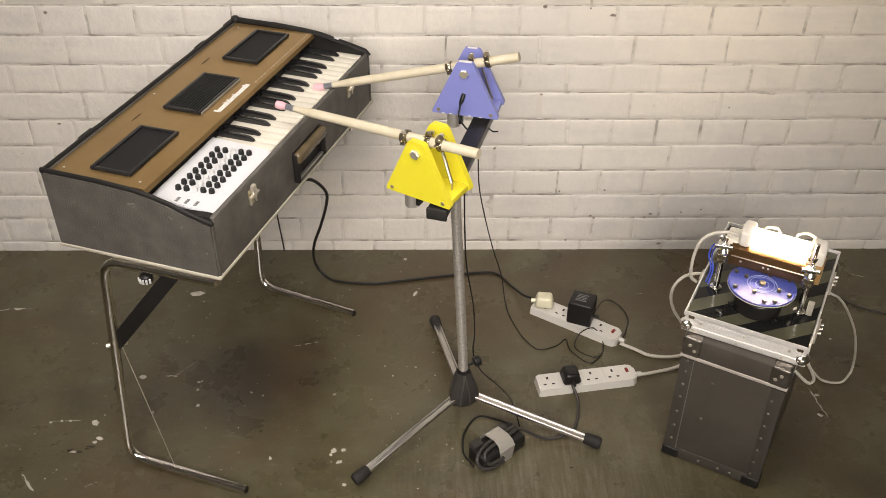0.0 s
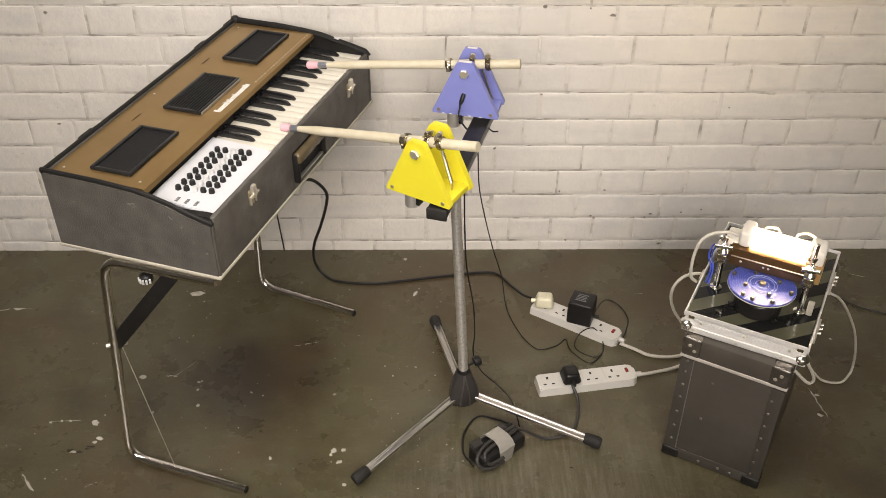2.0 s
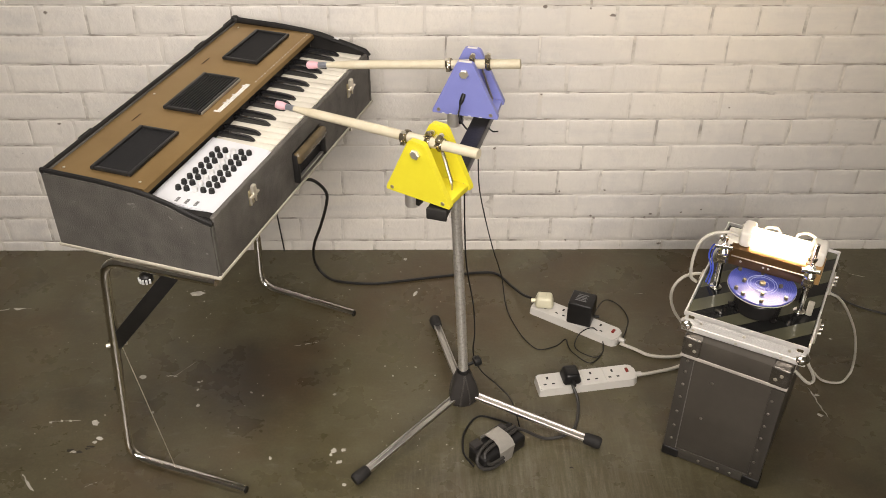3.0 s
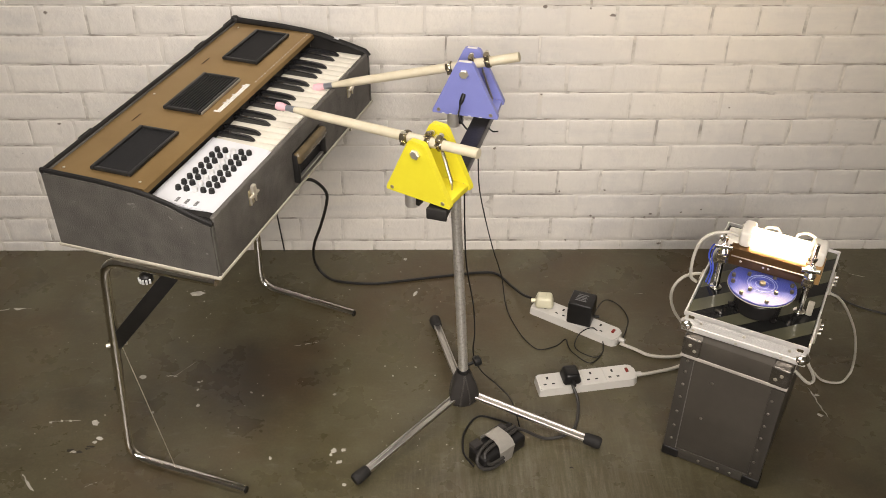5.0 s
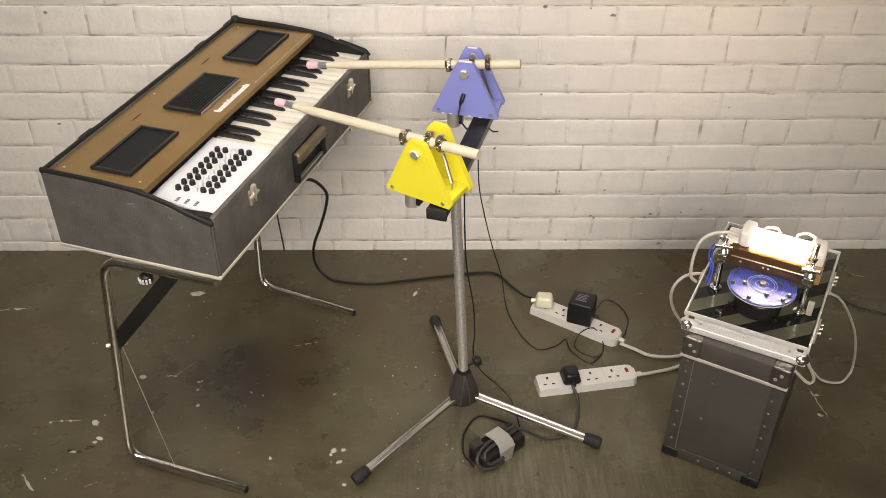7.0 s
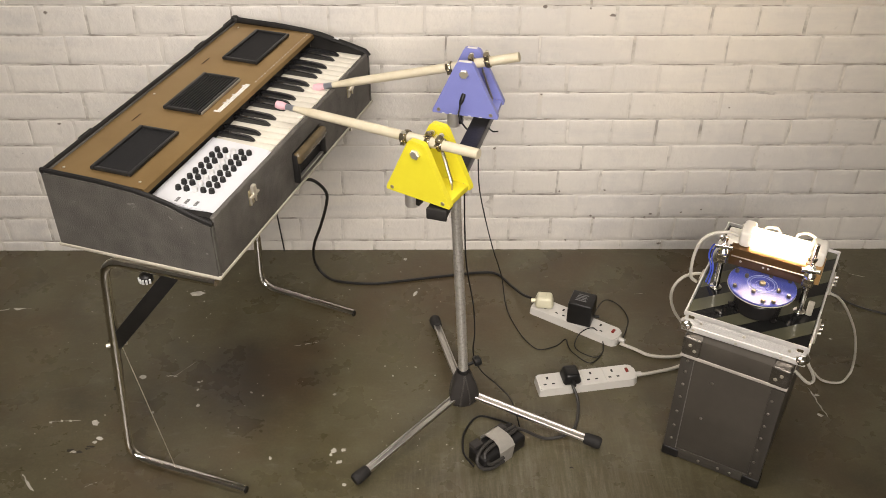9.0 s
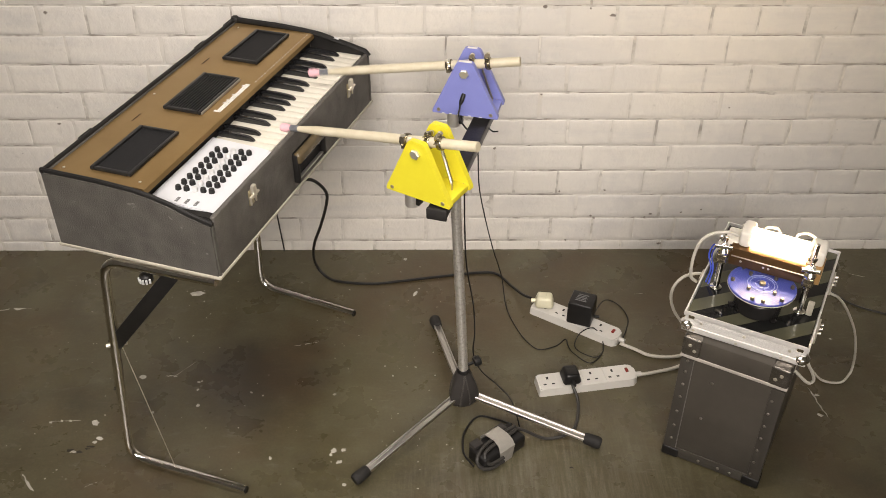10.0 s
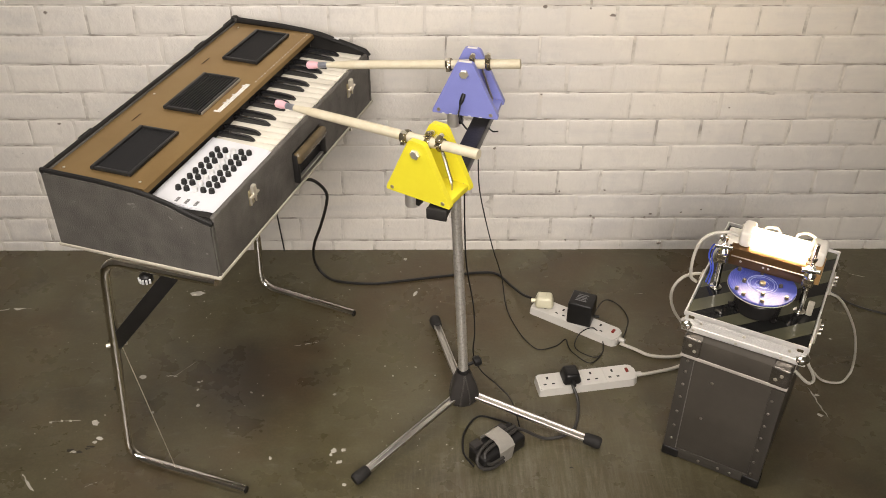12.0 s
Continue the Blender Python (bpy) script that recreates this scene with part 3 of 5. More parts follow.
            part("bright_edge", box(u0 + 0.002, u1 - 0.002, -0.1675, -0.1657, top, top + 0.005), SILVER_EDGE, g, "worn silver front edge")
    # printed marks
    rng = random.Random(2)
    u = 0.302
    while u < 0.424:
        w = rng.uniform(0.0030, 0.0056)
        part("logo_bar", box(u, u + w, -0.1960, -0.1960 + (0.0155 if u == 0.302 else rng.choice((0.010, 0.010, 0.0105, 0.0145))), top, top + 0.0005), LETTER, t)
        u += w + 0.0013
    for k in range(19):
        uu = 0.442 + k * 0.0137
        part("print_bar", box(uu, uu + rng.uniform(0.0015, 0.004), -0.2015, -0.1992, top, top + 0.0004), LETTER, t)
    for uu in (0.218, 0.484):
        part("print_bar", box(uu, uu + 0.030, -0.0505, -0.0478, top, top + 0.0004), BROWN_PRINT, t)
    for uu, vv in ((0.03, 0.19), (0.33, 0.028), (0.03, 0.03), (0.68, 0.15), (0.68, 0.03)):
        part("panel_screw", lathe([(0.0028, 0), (0.0026, 0.001), (0.0012, 0.0016)], 10), NICKEL, t, m=pose(uu, -vv, top))
    # white keys from G up to E
    key_u, pitch = 0.2565, 0.0224
    whites = [4, 5, 6] + [0, 1, 2, 3, 4, 5, 6] * 2 + [0, 1, 2]
    white = None
    for k, note in enumerate(whites):
        at = pose(key_u + pitch * (k + 0.5), 0, 0)
        if white is None:
            b = box(-0.0105, 0.0105, -0.327, -0.1995, 0.108, 0.123, 0.0008, 2)
            white = part("white_key", b, IVORY, t, m=at)
        else:
            again(white, t, at)
    black = None
    for k, note in enumerate(whites[:-1]):
        if note in (2, 6):
            continue
        shift = {0: -0.0018, 1: 0.0018, 3: -0.0026, 4: 0.0, 5: 0.0026}[note]
        at = pose(key_u + pitch * (k + 1) + shift, 0, 0)
        if black is None:
            b = bmesh.new()
            rows = [(-0.1995, 0.0052, 0.0040, 0.1335), (-0.235, 0.0052, 0.0040, 0.1345), (-0.262, 0.0052, 0.0039, 0.1330), (-0.272, 0.0052, 0.0037, 0.1312), (-0.280, 0.0051, 0.0044, 0.1240)]
            rings = [[b.verts.new(p) for p in ((-w0, y, 0.118), (w0, y, 0.118), (w1, y, z), (-w1, y, z))] for y, w0, w1, z in rows]
            for p, q in zip(rings, rings[1:]):
                for i in range(4):
                    b.faces.new((p[i], p[(i + 1) % 4], q[(i + 1) % 4], q[i]))
            b.faces.new(rings[0])
            b.faces.new(list(reversed(rings[-1])))
            bmesh.ops.recalc_face_normals(b, faces=b.faces)
            bmesh.ops.bevel(b, geom=list(b.edges), offset=0.0012, segments=2, affect="EDGES", clamp_overlap=True)
            black = part("black_key", b, EBONY, t, m=at)
        else:
            again(black, t, at)
    # chord button panel
    b = bmesh.new()
    prof = [(0.2005, 0.108), (0.2005, 0.1315), (0.305, 0.1265), (0.322, 0.1245), (0.331, 0.119), (0.332, 0.108)]
    aa = [b.verts.new((0.0290, -v, w)) for v, w in prof]
    cc = [b.verts.new((0.2555, -v, w)) for v, w in prof]
    b.faces.new(aa)
    b.faces.new(list(reversed(cc)))
    for i in range(len(prof)):
        j = (i + 1) % len(prof)
        b.faces.new((aa[i], cc[i], cc[j], aa[j]))
    bmesh.ops.recalc_face_normals(b, faces=b.faces)
    bmesh.ops.bevel(b, geom=list(b.edges), offset=0.0015, segments=2, affect="EDGES", clamp_overlap=True)
    panel = part("chord_panel", b, WHITE_PANEL, t, "white plastic chord button panel")
    dark = pale = None
    for r in range(8):
        for j in range(5):
            v = 0.2360 + 0.0153 * j
            w = 0.1315 - (v - 0.207) * 0.046
            at = pose(0.0720 + 0.0201 * r + 0.0030 * j, -v, w - 0.001)
            if j == 2:
                if pale is None:
                    pale = part("chord_button", lathe([(0.0058, 0), (0.0057, 0.002), (0.0050, 0.0078), (0.0042, 0.0090)], 14), KNOB_WHITE, panel, "white chord button", at)
                else:
                    again(pale, panel, at)
            elif dark is None:
                dark = part("chord_button", lathe([(0.0058, 0), (0.0057, 0.002), (0.0050, 0.0078), (0.0042, 0.0090)], 14), KNOB_BLACK, panel, "black chord button", at)
            else:
                again(dark, panel, at)
    for k, v in enumerate((0.252, 0.271, 0.290)):
        w = 0.1315 - (v - 0.207) * 0.046
        for q in range(3):
            part("print_bar", box(0.036 + q * 0.005, 0.0395 + q * 0.005, -v - 0.0028, -v + 0.0028, w - 0.0008, w + 0.0005), DARK_PRINT, panel)
    # black end blocks beside the keys
    wedge = bmesh.new()
    rows = [[wedge.verts.new(p) for p in ((0.009, -v, 0.100), (0.0285, -v, 0.100), (0.0285, -v, z), (0.009, -v, z))] for v, z in ((0.203, 0.120), (0.28, 0.1245), (0.330, 0.1275), (0.340, 0.122))]
    for p, q in zip(rows, rows[1:]):
        for k in range(4):
            wedge.faces.new((p[k], p[(k + 1) % 4], q[(k + 1) % 4], q[k]))
    wedge.faces.new(rows[0])
    wedge.faces.new(rows[-1])
    bmesh.ops.recalc_face_normals(wedge, faces=wedge.faces)
    bmesh.ops.bevel(wedge, geom=list(wedge.edges), offset=0.002, segments=2, affect="EDGES", clamp_overlap=True)
    part("end_block", wedge, TRIM, t)
    pad = bmesh.new()
    rows = [[pad.verts.new(p) for p in ((0.7045, -v, 0.100), (KB_W - 0.0105, -v, 0.100), (KB_W - 0.0105, -v, z), (0.7045, -v, z))] for v, z in ((0.200, 0.156), (0.224, 0.1535), (0.262, 0.1445), (0.30, 0.1365), (0.331, 0.128))]
    for p, q in zip(rows, rows[1:]):
        for k in range(4):
            pad.faces.new((p[k], p[(k + 1) % 4], q[(k + 1) % 4], q[k]))
    pad.faces.new(rows[0])
    pad.faces.new(rows[-1])
    bmesh.ops.recalc_face_normals(pad, faces=pad.faces)
    part("end_block", pad, TRIM, t)
    part("lid_catch", box(KB_W - 0.010, KB_W - 0.002, -0.272, -0.250, 0.144, 0.1555, 0.003), KNOB_WHITE, t, "small white lid catch")
    # handle and latches on the player's side
    h = part("carry_handle", box(0.308, 0.434, -KB_D - 0.002, -KB_D, 0.026, 0.090, 0.001), TRIM, t, "black hinged carry handle")
    for u in (0.303, 0.425):
        part("handle_side", box(u, u + 0.010, -KB_D - 0.014, -KB_D - 0.001, 0.024, 0.088, 0.003), TRIM, h)
    grip = bmesh.new()
    box(0.304, 0.434, -KB_D - 0.020, -KB_D - 0.002, 0.066, 0.091, 0.008, 4, bm=grip)
    for v in grip.verts:
        v.co.z += 0.004 * math.cos((v.co.x - 0.369) / 0.065 * math.pi / 2)
    part("handle_grip", grip, HANDLE, h, "glossy worn brown handle grip")
    part("handle_wire", box(0.314, 0.426, -KB_D - 0.010, -KB_D - 0.0025, 0.0275, 0.0315, 0.0015), SILVER_EDGE, h, "worn bright handle edge")
    for u in (0.137, 0.588):
        la = part("latch", box(u - 0.008, u + 0.008, -KB_D - 0.003, -KB_D, 0.078, 0.110, 0.001), BRASSY, t, "nickel draw latch")
        part("lever", box(u - 0.004, u + 0.009, -KB_D - 0.011, -KB_D - 0.003, 0.094, 0.120, 0.002), NICKEL, la)
        for q in (-0.009, 0.009):
            part("loop_leg", rod((u + q, -KB_D - 0.006, 0.082), (u + q, -KB_D - 0.006, 0.101), 0.0020, 8), NICKEL, la)
        part("hook_arm", rod((u - 0.016, -KB_D - 0.009, 0.101), (u + 0.016, -KB_D - 0.009, 0.101), 0.0028, 8), NICKEL, la)
    for u in (0.14, 0.56, 0.69):
        part("hinge", box(u - 0.02, u + 0.02, 0.0, 0.004, 0.128, 0.167, 0.001), TRIM, t)
    for u in (KB_W - 0.006,):
        part("corner_cap", lathe([(0.010, -0.004), (0.011, 0.002), (0.008, 0.008)], 14), TRIM, t, m=pose(u, -0.006, KB_HB))
    return t


electric_keyboard()


def keyboard_stand():
    t = thing("keyboard_stand", pose(0, 0, 0), "chromed tubular keyboard stand with black brace", "keyboard stand")
    r = 0.0098
    for low_corner, toe, top_corner, top_end, name in (
            ((-0.6535, -0.7590, r), (-0.3888, -0.8540, r), (-0.616, -0.731, 0.5225), (-0.391, -0.800, 0.5225), "near"),
            ((-0.4515, -0.1735, r), (-0.1990, -0.2880, r), (-0.438, -0.142, 0.5225), (-0.180, -0.232, 0.5225), "far")):
        a, b, c, d = (Vector(p) for p in (toe, low_corner, top_corner, top_end))
        fr = part("leg_frame", sweep(bent([a, b, c, d], 0.045, 8), r, 16), CHROME, t)
        part("end_plug", rod(a + (a - b).normalized() * 0.002, a + (b - a).normalized() * 0.01, r * 0.82, 14), BLACK_PLASTIC, fr)
        j = b.lerp(c, 0.60)
        part("brace_bolt", rod(j + Vector((-0.016, -0.004, 0)), j + Vector((0.024, 0.006, 0)), 0.0045, 10), NICKEL, fr)
        if name == "near":
            part("stay_rod", rod(j + Vector((0.012, 0.002, 0.0)), b.lerp(a, 0.40) + Vector((0, 0, 0.01)), 0.0011, 6), NICKEL, fr)
        end = c.lerp(d, 0.60 if name == "near" else 0.66) - Vector((0, 0, 0.008))
        way = end - j
        m = Matrix.Translation(j) @ way.to_track_quat("X", "Z").to_matrix().to_4x4()
        part("brace", box(0.0, way.length, -0.003, 0.003, -0.0150, 0.0150, 0.001, m=m), BLACK_IRON, fr, "flat black steel brace")
        k = c.lerp(d, 0.37) + Vector((0, 0, 0.006))
        knob = part("clamp_knob", lathe([(0.008, -0.030), (0.013, -0.028), (0.013, -0.016), (0.006, -0.012), (0.005, 0.0)], 12, m=Matrix.Translation(k + Vector((0, 0, -0.008)))), BLACK_PLASTIC, fr)
        for ang in range(200, 340, 28):
            part("knob_tooth", box(-0.002, 0.002, -0.0015, 0.0015, -0.037, -0.026, 0.0006, 1, m=Matrix.Translation(k + Vector((0.0135 * math.cos(radians(ang)), 0.0135 * math.sin(radians(ang)), 0.0)))), KNOB_WHITE, knob)
    return t


keyboard_stand()

# ---- stand with the strikers ----
HUB = Vector((0.0699, -0.6317, 0.0))
POLE_TOP = Vector((0.046, -0.641, 0.612))


def microphone_stand():
    t = thing("microphone_stand", Matrix.Translation(HUB), "chromed tripod stand with charcoal plastic hub", "tripod stand")
    part("pole", sweep([Vector((0, 0, 0.06)), Vector((0, 0, 0.14)), POLE_TOP - HUB], 0.0105, 16), POLE_STEEL, t, "pitted chrome pole")
    feet = ((-0.160, -0.833, 0.016), (0.366, -0.736, 0.016), (0.008, -0.321, 0.016))
    bearings = [math.atan2(y - HUB.y, x - HUB.x) for x, y, _ in feet]
    shell = bmesh.new()
    rings = []
    seg = 48
    for z, web, ridge in ((0.044, 0.018, 0.022), (0.048, 0.024, 0.030), (0.060, 0.0275, 0.037), (0.078, 0.0285, 0.038), (0.096, 0.0270, 0.034), (0.114, 0.0225, 0.026), (0.128, 0.0165, 0.018), (0.137, 0.0135, 0.014)):
        ring = []
        for k in range(seg):
            a = 2 * math.pi * k / seg
            near = min(abs(math.atan2(math.sin(a - q), math.cos(a - q))) for q in bearings)
            r = web + (ridge - web) * max(0.0, 1 - near / radians(34)) ** 1.2
            ring.append(shell.verts.new((r * math.cos(a), r * math.sin(a), z)))
        rings.append(ring)
    for p, q in zip(rings, rings[1:]):
        for k in range(seg):
            shell.faces.new((p[k], p[(k + 1) % seg], q[(k + 1) % seg], q[k]))
    shell.faces.new(list(reversed(rings[0])))
    shell.faces.new(rings[-1])
    hub = part("hub", shell, GREY_PLASTIC, t, "charcoal plastic hub with three ribs")
    for k in range(3):
        q = bearings[k] + math.pi / 3
        for lean in (-1, 1):
            line = [(0.134, 0.0150, 3), (0.116, 0.0222, 9), (0.096, 0.0272, 15), (0.078, 0.0290, 20), (0.060, 0.0285, 23), (0.049, 0.0262, 24)]
            part("hub_rib", sweep([(r * math.cos(q + lean * radians(a)), r * math.sin(q + lean * radians(a)), z) for z, r, a in line], 0.0016, 8), HUB_HIGHLIGHT, hub)
    for foot in feet:
        f = Vector(foot) - HUB
        d = Vector((f.x, f.y, 0)).normalized()
        start = d * 0.022 + Vector((0, 0, 0.070))
        w = f - start
        m = Matrix.Translation(start) @ w.to_track_quat("X", "Z").to_matrix().to_4x4()
        leg = part("leg", box(0, w.length, -0.0085, 0.0085, -0.0045, 0.0015, 0.001, m=m), LEG_STEEL, t, "chromed channel leg")
        for y in (-0.0068, 0.0068):
            part("leg_rail", sweep([m @ Vector((0, y, 0.0022)), m @ Vector((w.length, y, 0.0022))], 0.0026, 10), LEG_STEEL, leg)
        w.normalize()
        part("rubber_foot", lathe([(0.009, 0), (0.0125, 0.004), (0.0140, 0.026), (0.0140, 0.034), (0.011, 0.039)], 16, m=along(f - w * 0.034, f + w * 0.006)), RUBBER, leg, "dusty black rubber foot")
    kn = part("clamp_knob", lathe([(0.004, 0.0), (0.004, 0.014), (0.011, 0.016), (0.012, 0.022), (0.011, 0.030), (0.005, 0.033)], 10, m=along((0.009, 0.004, 0.150), (0.05, 0.022, 0.156))), BLACK_PLASTIC, t)
    part("collar", lathe([(0.0125, 0.128), (0.0145, 0.131), (0.0145, 0.140), (0.0125, 0.143)], 18), BLACK_PLASTIC, t)
    bar_a, bar_b = Vector((0.010, -0.730, 0.6225)) - HUB, Vector((0.124, -0.360, 0.6445)) - HUB
    way = bar_b - bar_a
    m = Matrix.Translation(bar_a) @ way.to_track_quat("X", "Z").to_matrix().to_4x4()
    bar = part("cross_bar", box(0, way.length, -0.0185, 0.0185, -0.011, 0.011, 0.003, m=m), BLACK_IRON, t, "black painted steel cross bar")
    part("end_cap", box(-0.004, 0.003, -0.0195, 0.0195, -0.012, 0.012, 0.002, m=m), RUBBER, bar)
    part("cable_tie", sweep(smooth_path([m @ Vector((0.300, -0.020, 0.004)), m @ Vector((0.298, -0.030, -0.002)), m @ Vector((0.292, -0.042, 0.004))]), 0.0016, 6), BLACK_PLASTIC, bar)
    for x in (0.03, 0.15, 0.33):
        part("bar_bolt", lathe([(0.006, -0.020), (0.007, -0.017), (0.007, -0.011)], 8, m=m @ pose(x, 0, 0)), NICKEL, bar)
    return t


microphone_stand()


def hose_clamp(parent, x, r, turn=0.0):
    out = sweep([(x, r * math.cos(a), r * math.sin(a)) for a in [2 * math.pi * k / 20 for k in range(21)]], 0.0022, 8, flat=2.4)
    c = part("hose_clamp", out, STEEL_DARK, parent, "worn steel hose clamp")
    tilt = Matrix.Rotation(radians(turn), 4, "X")
    house = box(x - 0.0055, x + 0.0055, -0.007, 0.006, r + 0.0005, r + 0.0085, 0.002, 2)
    cyl(0.0042, 0, 0.016, 12, bm=house, m=along((x, -0.010, r + 0.0045), (x, 0.010, r + 0.0045)))
    part("clamp_screw", house, STEEL_DARK, c, m=tilt)
    part("screw_head", lathe([(0.0052, 0), (0.0052, 0.004), (0.0040, 0.0052)], 6, m=along((x, 0.006, r + 0.0045), (x, 0.02, r + 0.0045))), NICKEL, c, m=tilt)
    part("strap_tail", box(x - 0.0045, x + 0.0045, -0.016, -0.006, r - 0.0005, r + 0.0012, 0.0005, 1), STEEL_DARK, c, m=tilt)
    return c


def key_striker(name, m, paint, label, arm_reach, arm_end, depth, clamps):
    t = thing(name, m, label, "key striker", "key strikers")
    tri = rounded([(0.0, 0.0), (0.137, 0.0), (0.137, 0.006), (0.082, 0.118), (0.050, 0.118), (0.0, 0.006)], 0.007)
    for y in (0.0, depth - 0.012):
        p = part("side_plate", slab(tri, y, y + 0.012, 0.0012), paint, t)
        for x, z in ((0.013, 0.008), (0.122, 0.008)):
            part("screw", lathe([(0.0042, 0), (0.0036, 0.001), (0.0014, 0.0006)], 12, m=pose(x, y, z, 90, 0, 0)), BRASSY, p)
    part("base_plate", box(0.004, 0.133, 0.0125, depth - 0.0125, 0.0, 0.012, 0.001), paint, t)
    bolt = part("pivot_bolt", rod((0.065, -0.004, 0.094), (0.065, depth + 0.004, 0.094), 0.004, 12), NICKEL, t)
    for y, way in ((-0.0005, -1), (depth + 0.0005, 1)):
        part("bolt_head", lathe([(0.0098, 0), (0.0098, 0.004), (0.0080, 0.0058)], 6, m=along((0.065, y, 0.094), (0.065, y + way, 0.094))), NICKEL, bolt, "hexagon bolt head")
    part("solenoid", lathe([(0.0125, -0.037), (0.0138, -0.035), (0.0138, 0.0)], 24, m=pose(0.040, depth * 0.30, 0)), SATIN, t, "chromed solenoid can")
    part("solenoid_clip", box(0.052, 0.060, depth * 0.30 - 0.008, depth * 0.30 + 0.008, -0.030, 0.0, 0.002), BLACK_IRON, t)
    helix = [(0.094 + 0.022 * k / 110, depth / 2 + 0.0034 * math.cos(k * 0.9), 0.090 - 0.064 * k / 110 + 0.0034 * math.sin(k * 0.9)) for k in range(111)]
    part("return_spring", sweep(helix, 0.0013, 5), RIVET, t)
    part("spring_eye", rod((0.116, depth / 2, 0.012), (0.116, depth / 2, 0.030), 0.0018, 8), BRASSY, t)
    # rocking arm; x runs along it from the pivot
    taper = lathe([(0.0045, -arm_reach + 0.030), (0.0060, -arm_reach + 0.040), (0.0090, -arm_reach + 0.085), (0.0096, -0.10), (0.0096, arm_end - 0.001), (0.0090, arm_end)], 18, m=Matrix.Rotation(radians(90), 4, "Y"))
    arm = part("arm", taper, WOOD, t, "pale wooden dowel arm")
    arm.matrix_basis = pose(0.069, depth / 2, 0.100)
    part("eraser_tip", lathe([(0.004, -arm_reach - 0.009), (0.0078, -arm_reach - 0.006), (0.0086, -arm_reach + 0.004), (0.0070, -arm_reach + 0.012), (0.0066, -arm_reach + 0.018)], 16, m=Matrix.Rotation(radians(90), 4, "Y")), PINK, arm, "pink rubber eraser tip")
    part("ferrule", lathe([(0.0062, -arm_reach + 0.014), (0.0066, -arm_reach + 0.017), (0.0060, -arm_reach + 0.024), (0.0066, -arm_reach + 0.030), (0.0060, -arm_reach + 0.037)], 16, m=Matrix.Rotation(radians(90), 4, "Y")), FERRULE, arm, "grey metal ferrule")
    for at, turn in clamps:
        hose_clamp(arm, at, 0.0112, turn)
    return t, arm


YELLOW_AT = pose(-0.083, -0.670, 0.640, 0, 0, -32)
BLUE_AT = pose(0.003, -0.415, 0.661, 0, 0, -14.5)
yellow_striker, yellow_arm = key_striker("key_striker", YELLOW_AT, YELLOW, "yellow painted triangular key striker with wooden dowel arm", 0.349, 0.101, 0.086, ((-0.050, 65), (-0.002, -15), (0.024, 20)))
blue_striker, blue_arm = key_striker("key_striker", BLUE_AT, BLUE, "lilac blue triangular key striker with wooden dowel arm", 0.347, 0.103, 0.078, ((-0.043, 60), (0.006, 10), (0.038, 12)))
part("jack_plug", lathe([(0.0036, 0), (0.0046, 0.004), (0.0044, 0.016), (0.0022, 0.024)], 12, m=along((0.0655, 0.001, 0.050), (0.060, -0.010, 0.028))), BLACK_PLASTIC, blue_striker, "black jack plug")
for x in (0.02, 0.035, 0.052, 0.075, 0.098):
    part("paint_chip", box(x, x + 0.006, -0.0006, 0.002, -0.0004, 0.002, 0.0005, 1), CHIP, blue_striker)
part("worn_top", box(0.053, 0.079, 0.0018, 0.0102, 0.1174, 0.1184, 0.0004, 1), CHIP, blue_striker, "paint worn to white")
part("worn_top", box(0.056, 0.076, 0.0680, 0.0762, 0.1174, 0.1182, 0.0004, 1), CHIP, blue_striker, "paint worn to white")

# ---- power strips, plugs and the like ----


def power_strip(m, label, first=True):
    t = thing("power_strip", m, label, "power strip", "power strips")
    L, W, H = 0.121, 0.0275, 0.021
    out = bmesh.new()
    pts = rounded([(-L, -W), (L - 0.012, -W), (L, -W + 0.010), (L, W - 0.010), (L - 0.012, W), (-L, W)], 0.006)
    a = [out.verts.new((x, y, 0)) for x, y in pts]
    c = [out.verts.new((x * 0.985, y * 0.93, H)) for x, y in pts]
    out.faces.new(list(reversed(a)))
    top = out.faces.new(c)
    for i in range(len(a)):
        out.faces.new((a[i], a[(i + 1) % len(a)], c[(i + 1) % len(a)], c[i]))
    bmesh.ops.bevel(out, geom=list(top.edges), offset=0.003, segments=2, affect="EDGES")
    part("body", out, SOCKET_WHITE, t)
    slot = None
    for k in range(4):
        x = -0.094 + 0.0525 * k
        s = part("socket", box(x - 0.021, x + 0.021, -0.024, 0.024, H - 0.0005, H + 0.0007, 0.0005, 1), SOCKET_WHITE, t)
        part("earth_slot", box(x - 0.0025, x + 0.0025, 0.006, 0.014, H + 0.0002, H + 0.0011), SLOT, s)
        for q in (-0.010, 0.010):
            part("pin_slot", box(x + q - 0.0035, x + q + 0.0035, -0.012, -0.008, H + 0.0002, H + 0.0011), SLOT, s)
    part("switch", box(0.096, 0.103, 0.000, 0.013, H - 0.001, H + 0.003, 0.001), RED_NEON, t, "dark red neon switch")
    part("cable_gland", rod((L - 0.004, 0, 0.011), (L + 0.014, 0, 0.010), 0.006, 12), SOCKET_WHITE, t)
    return t


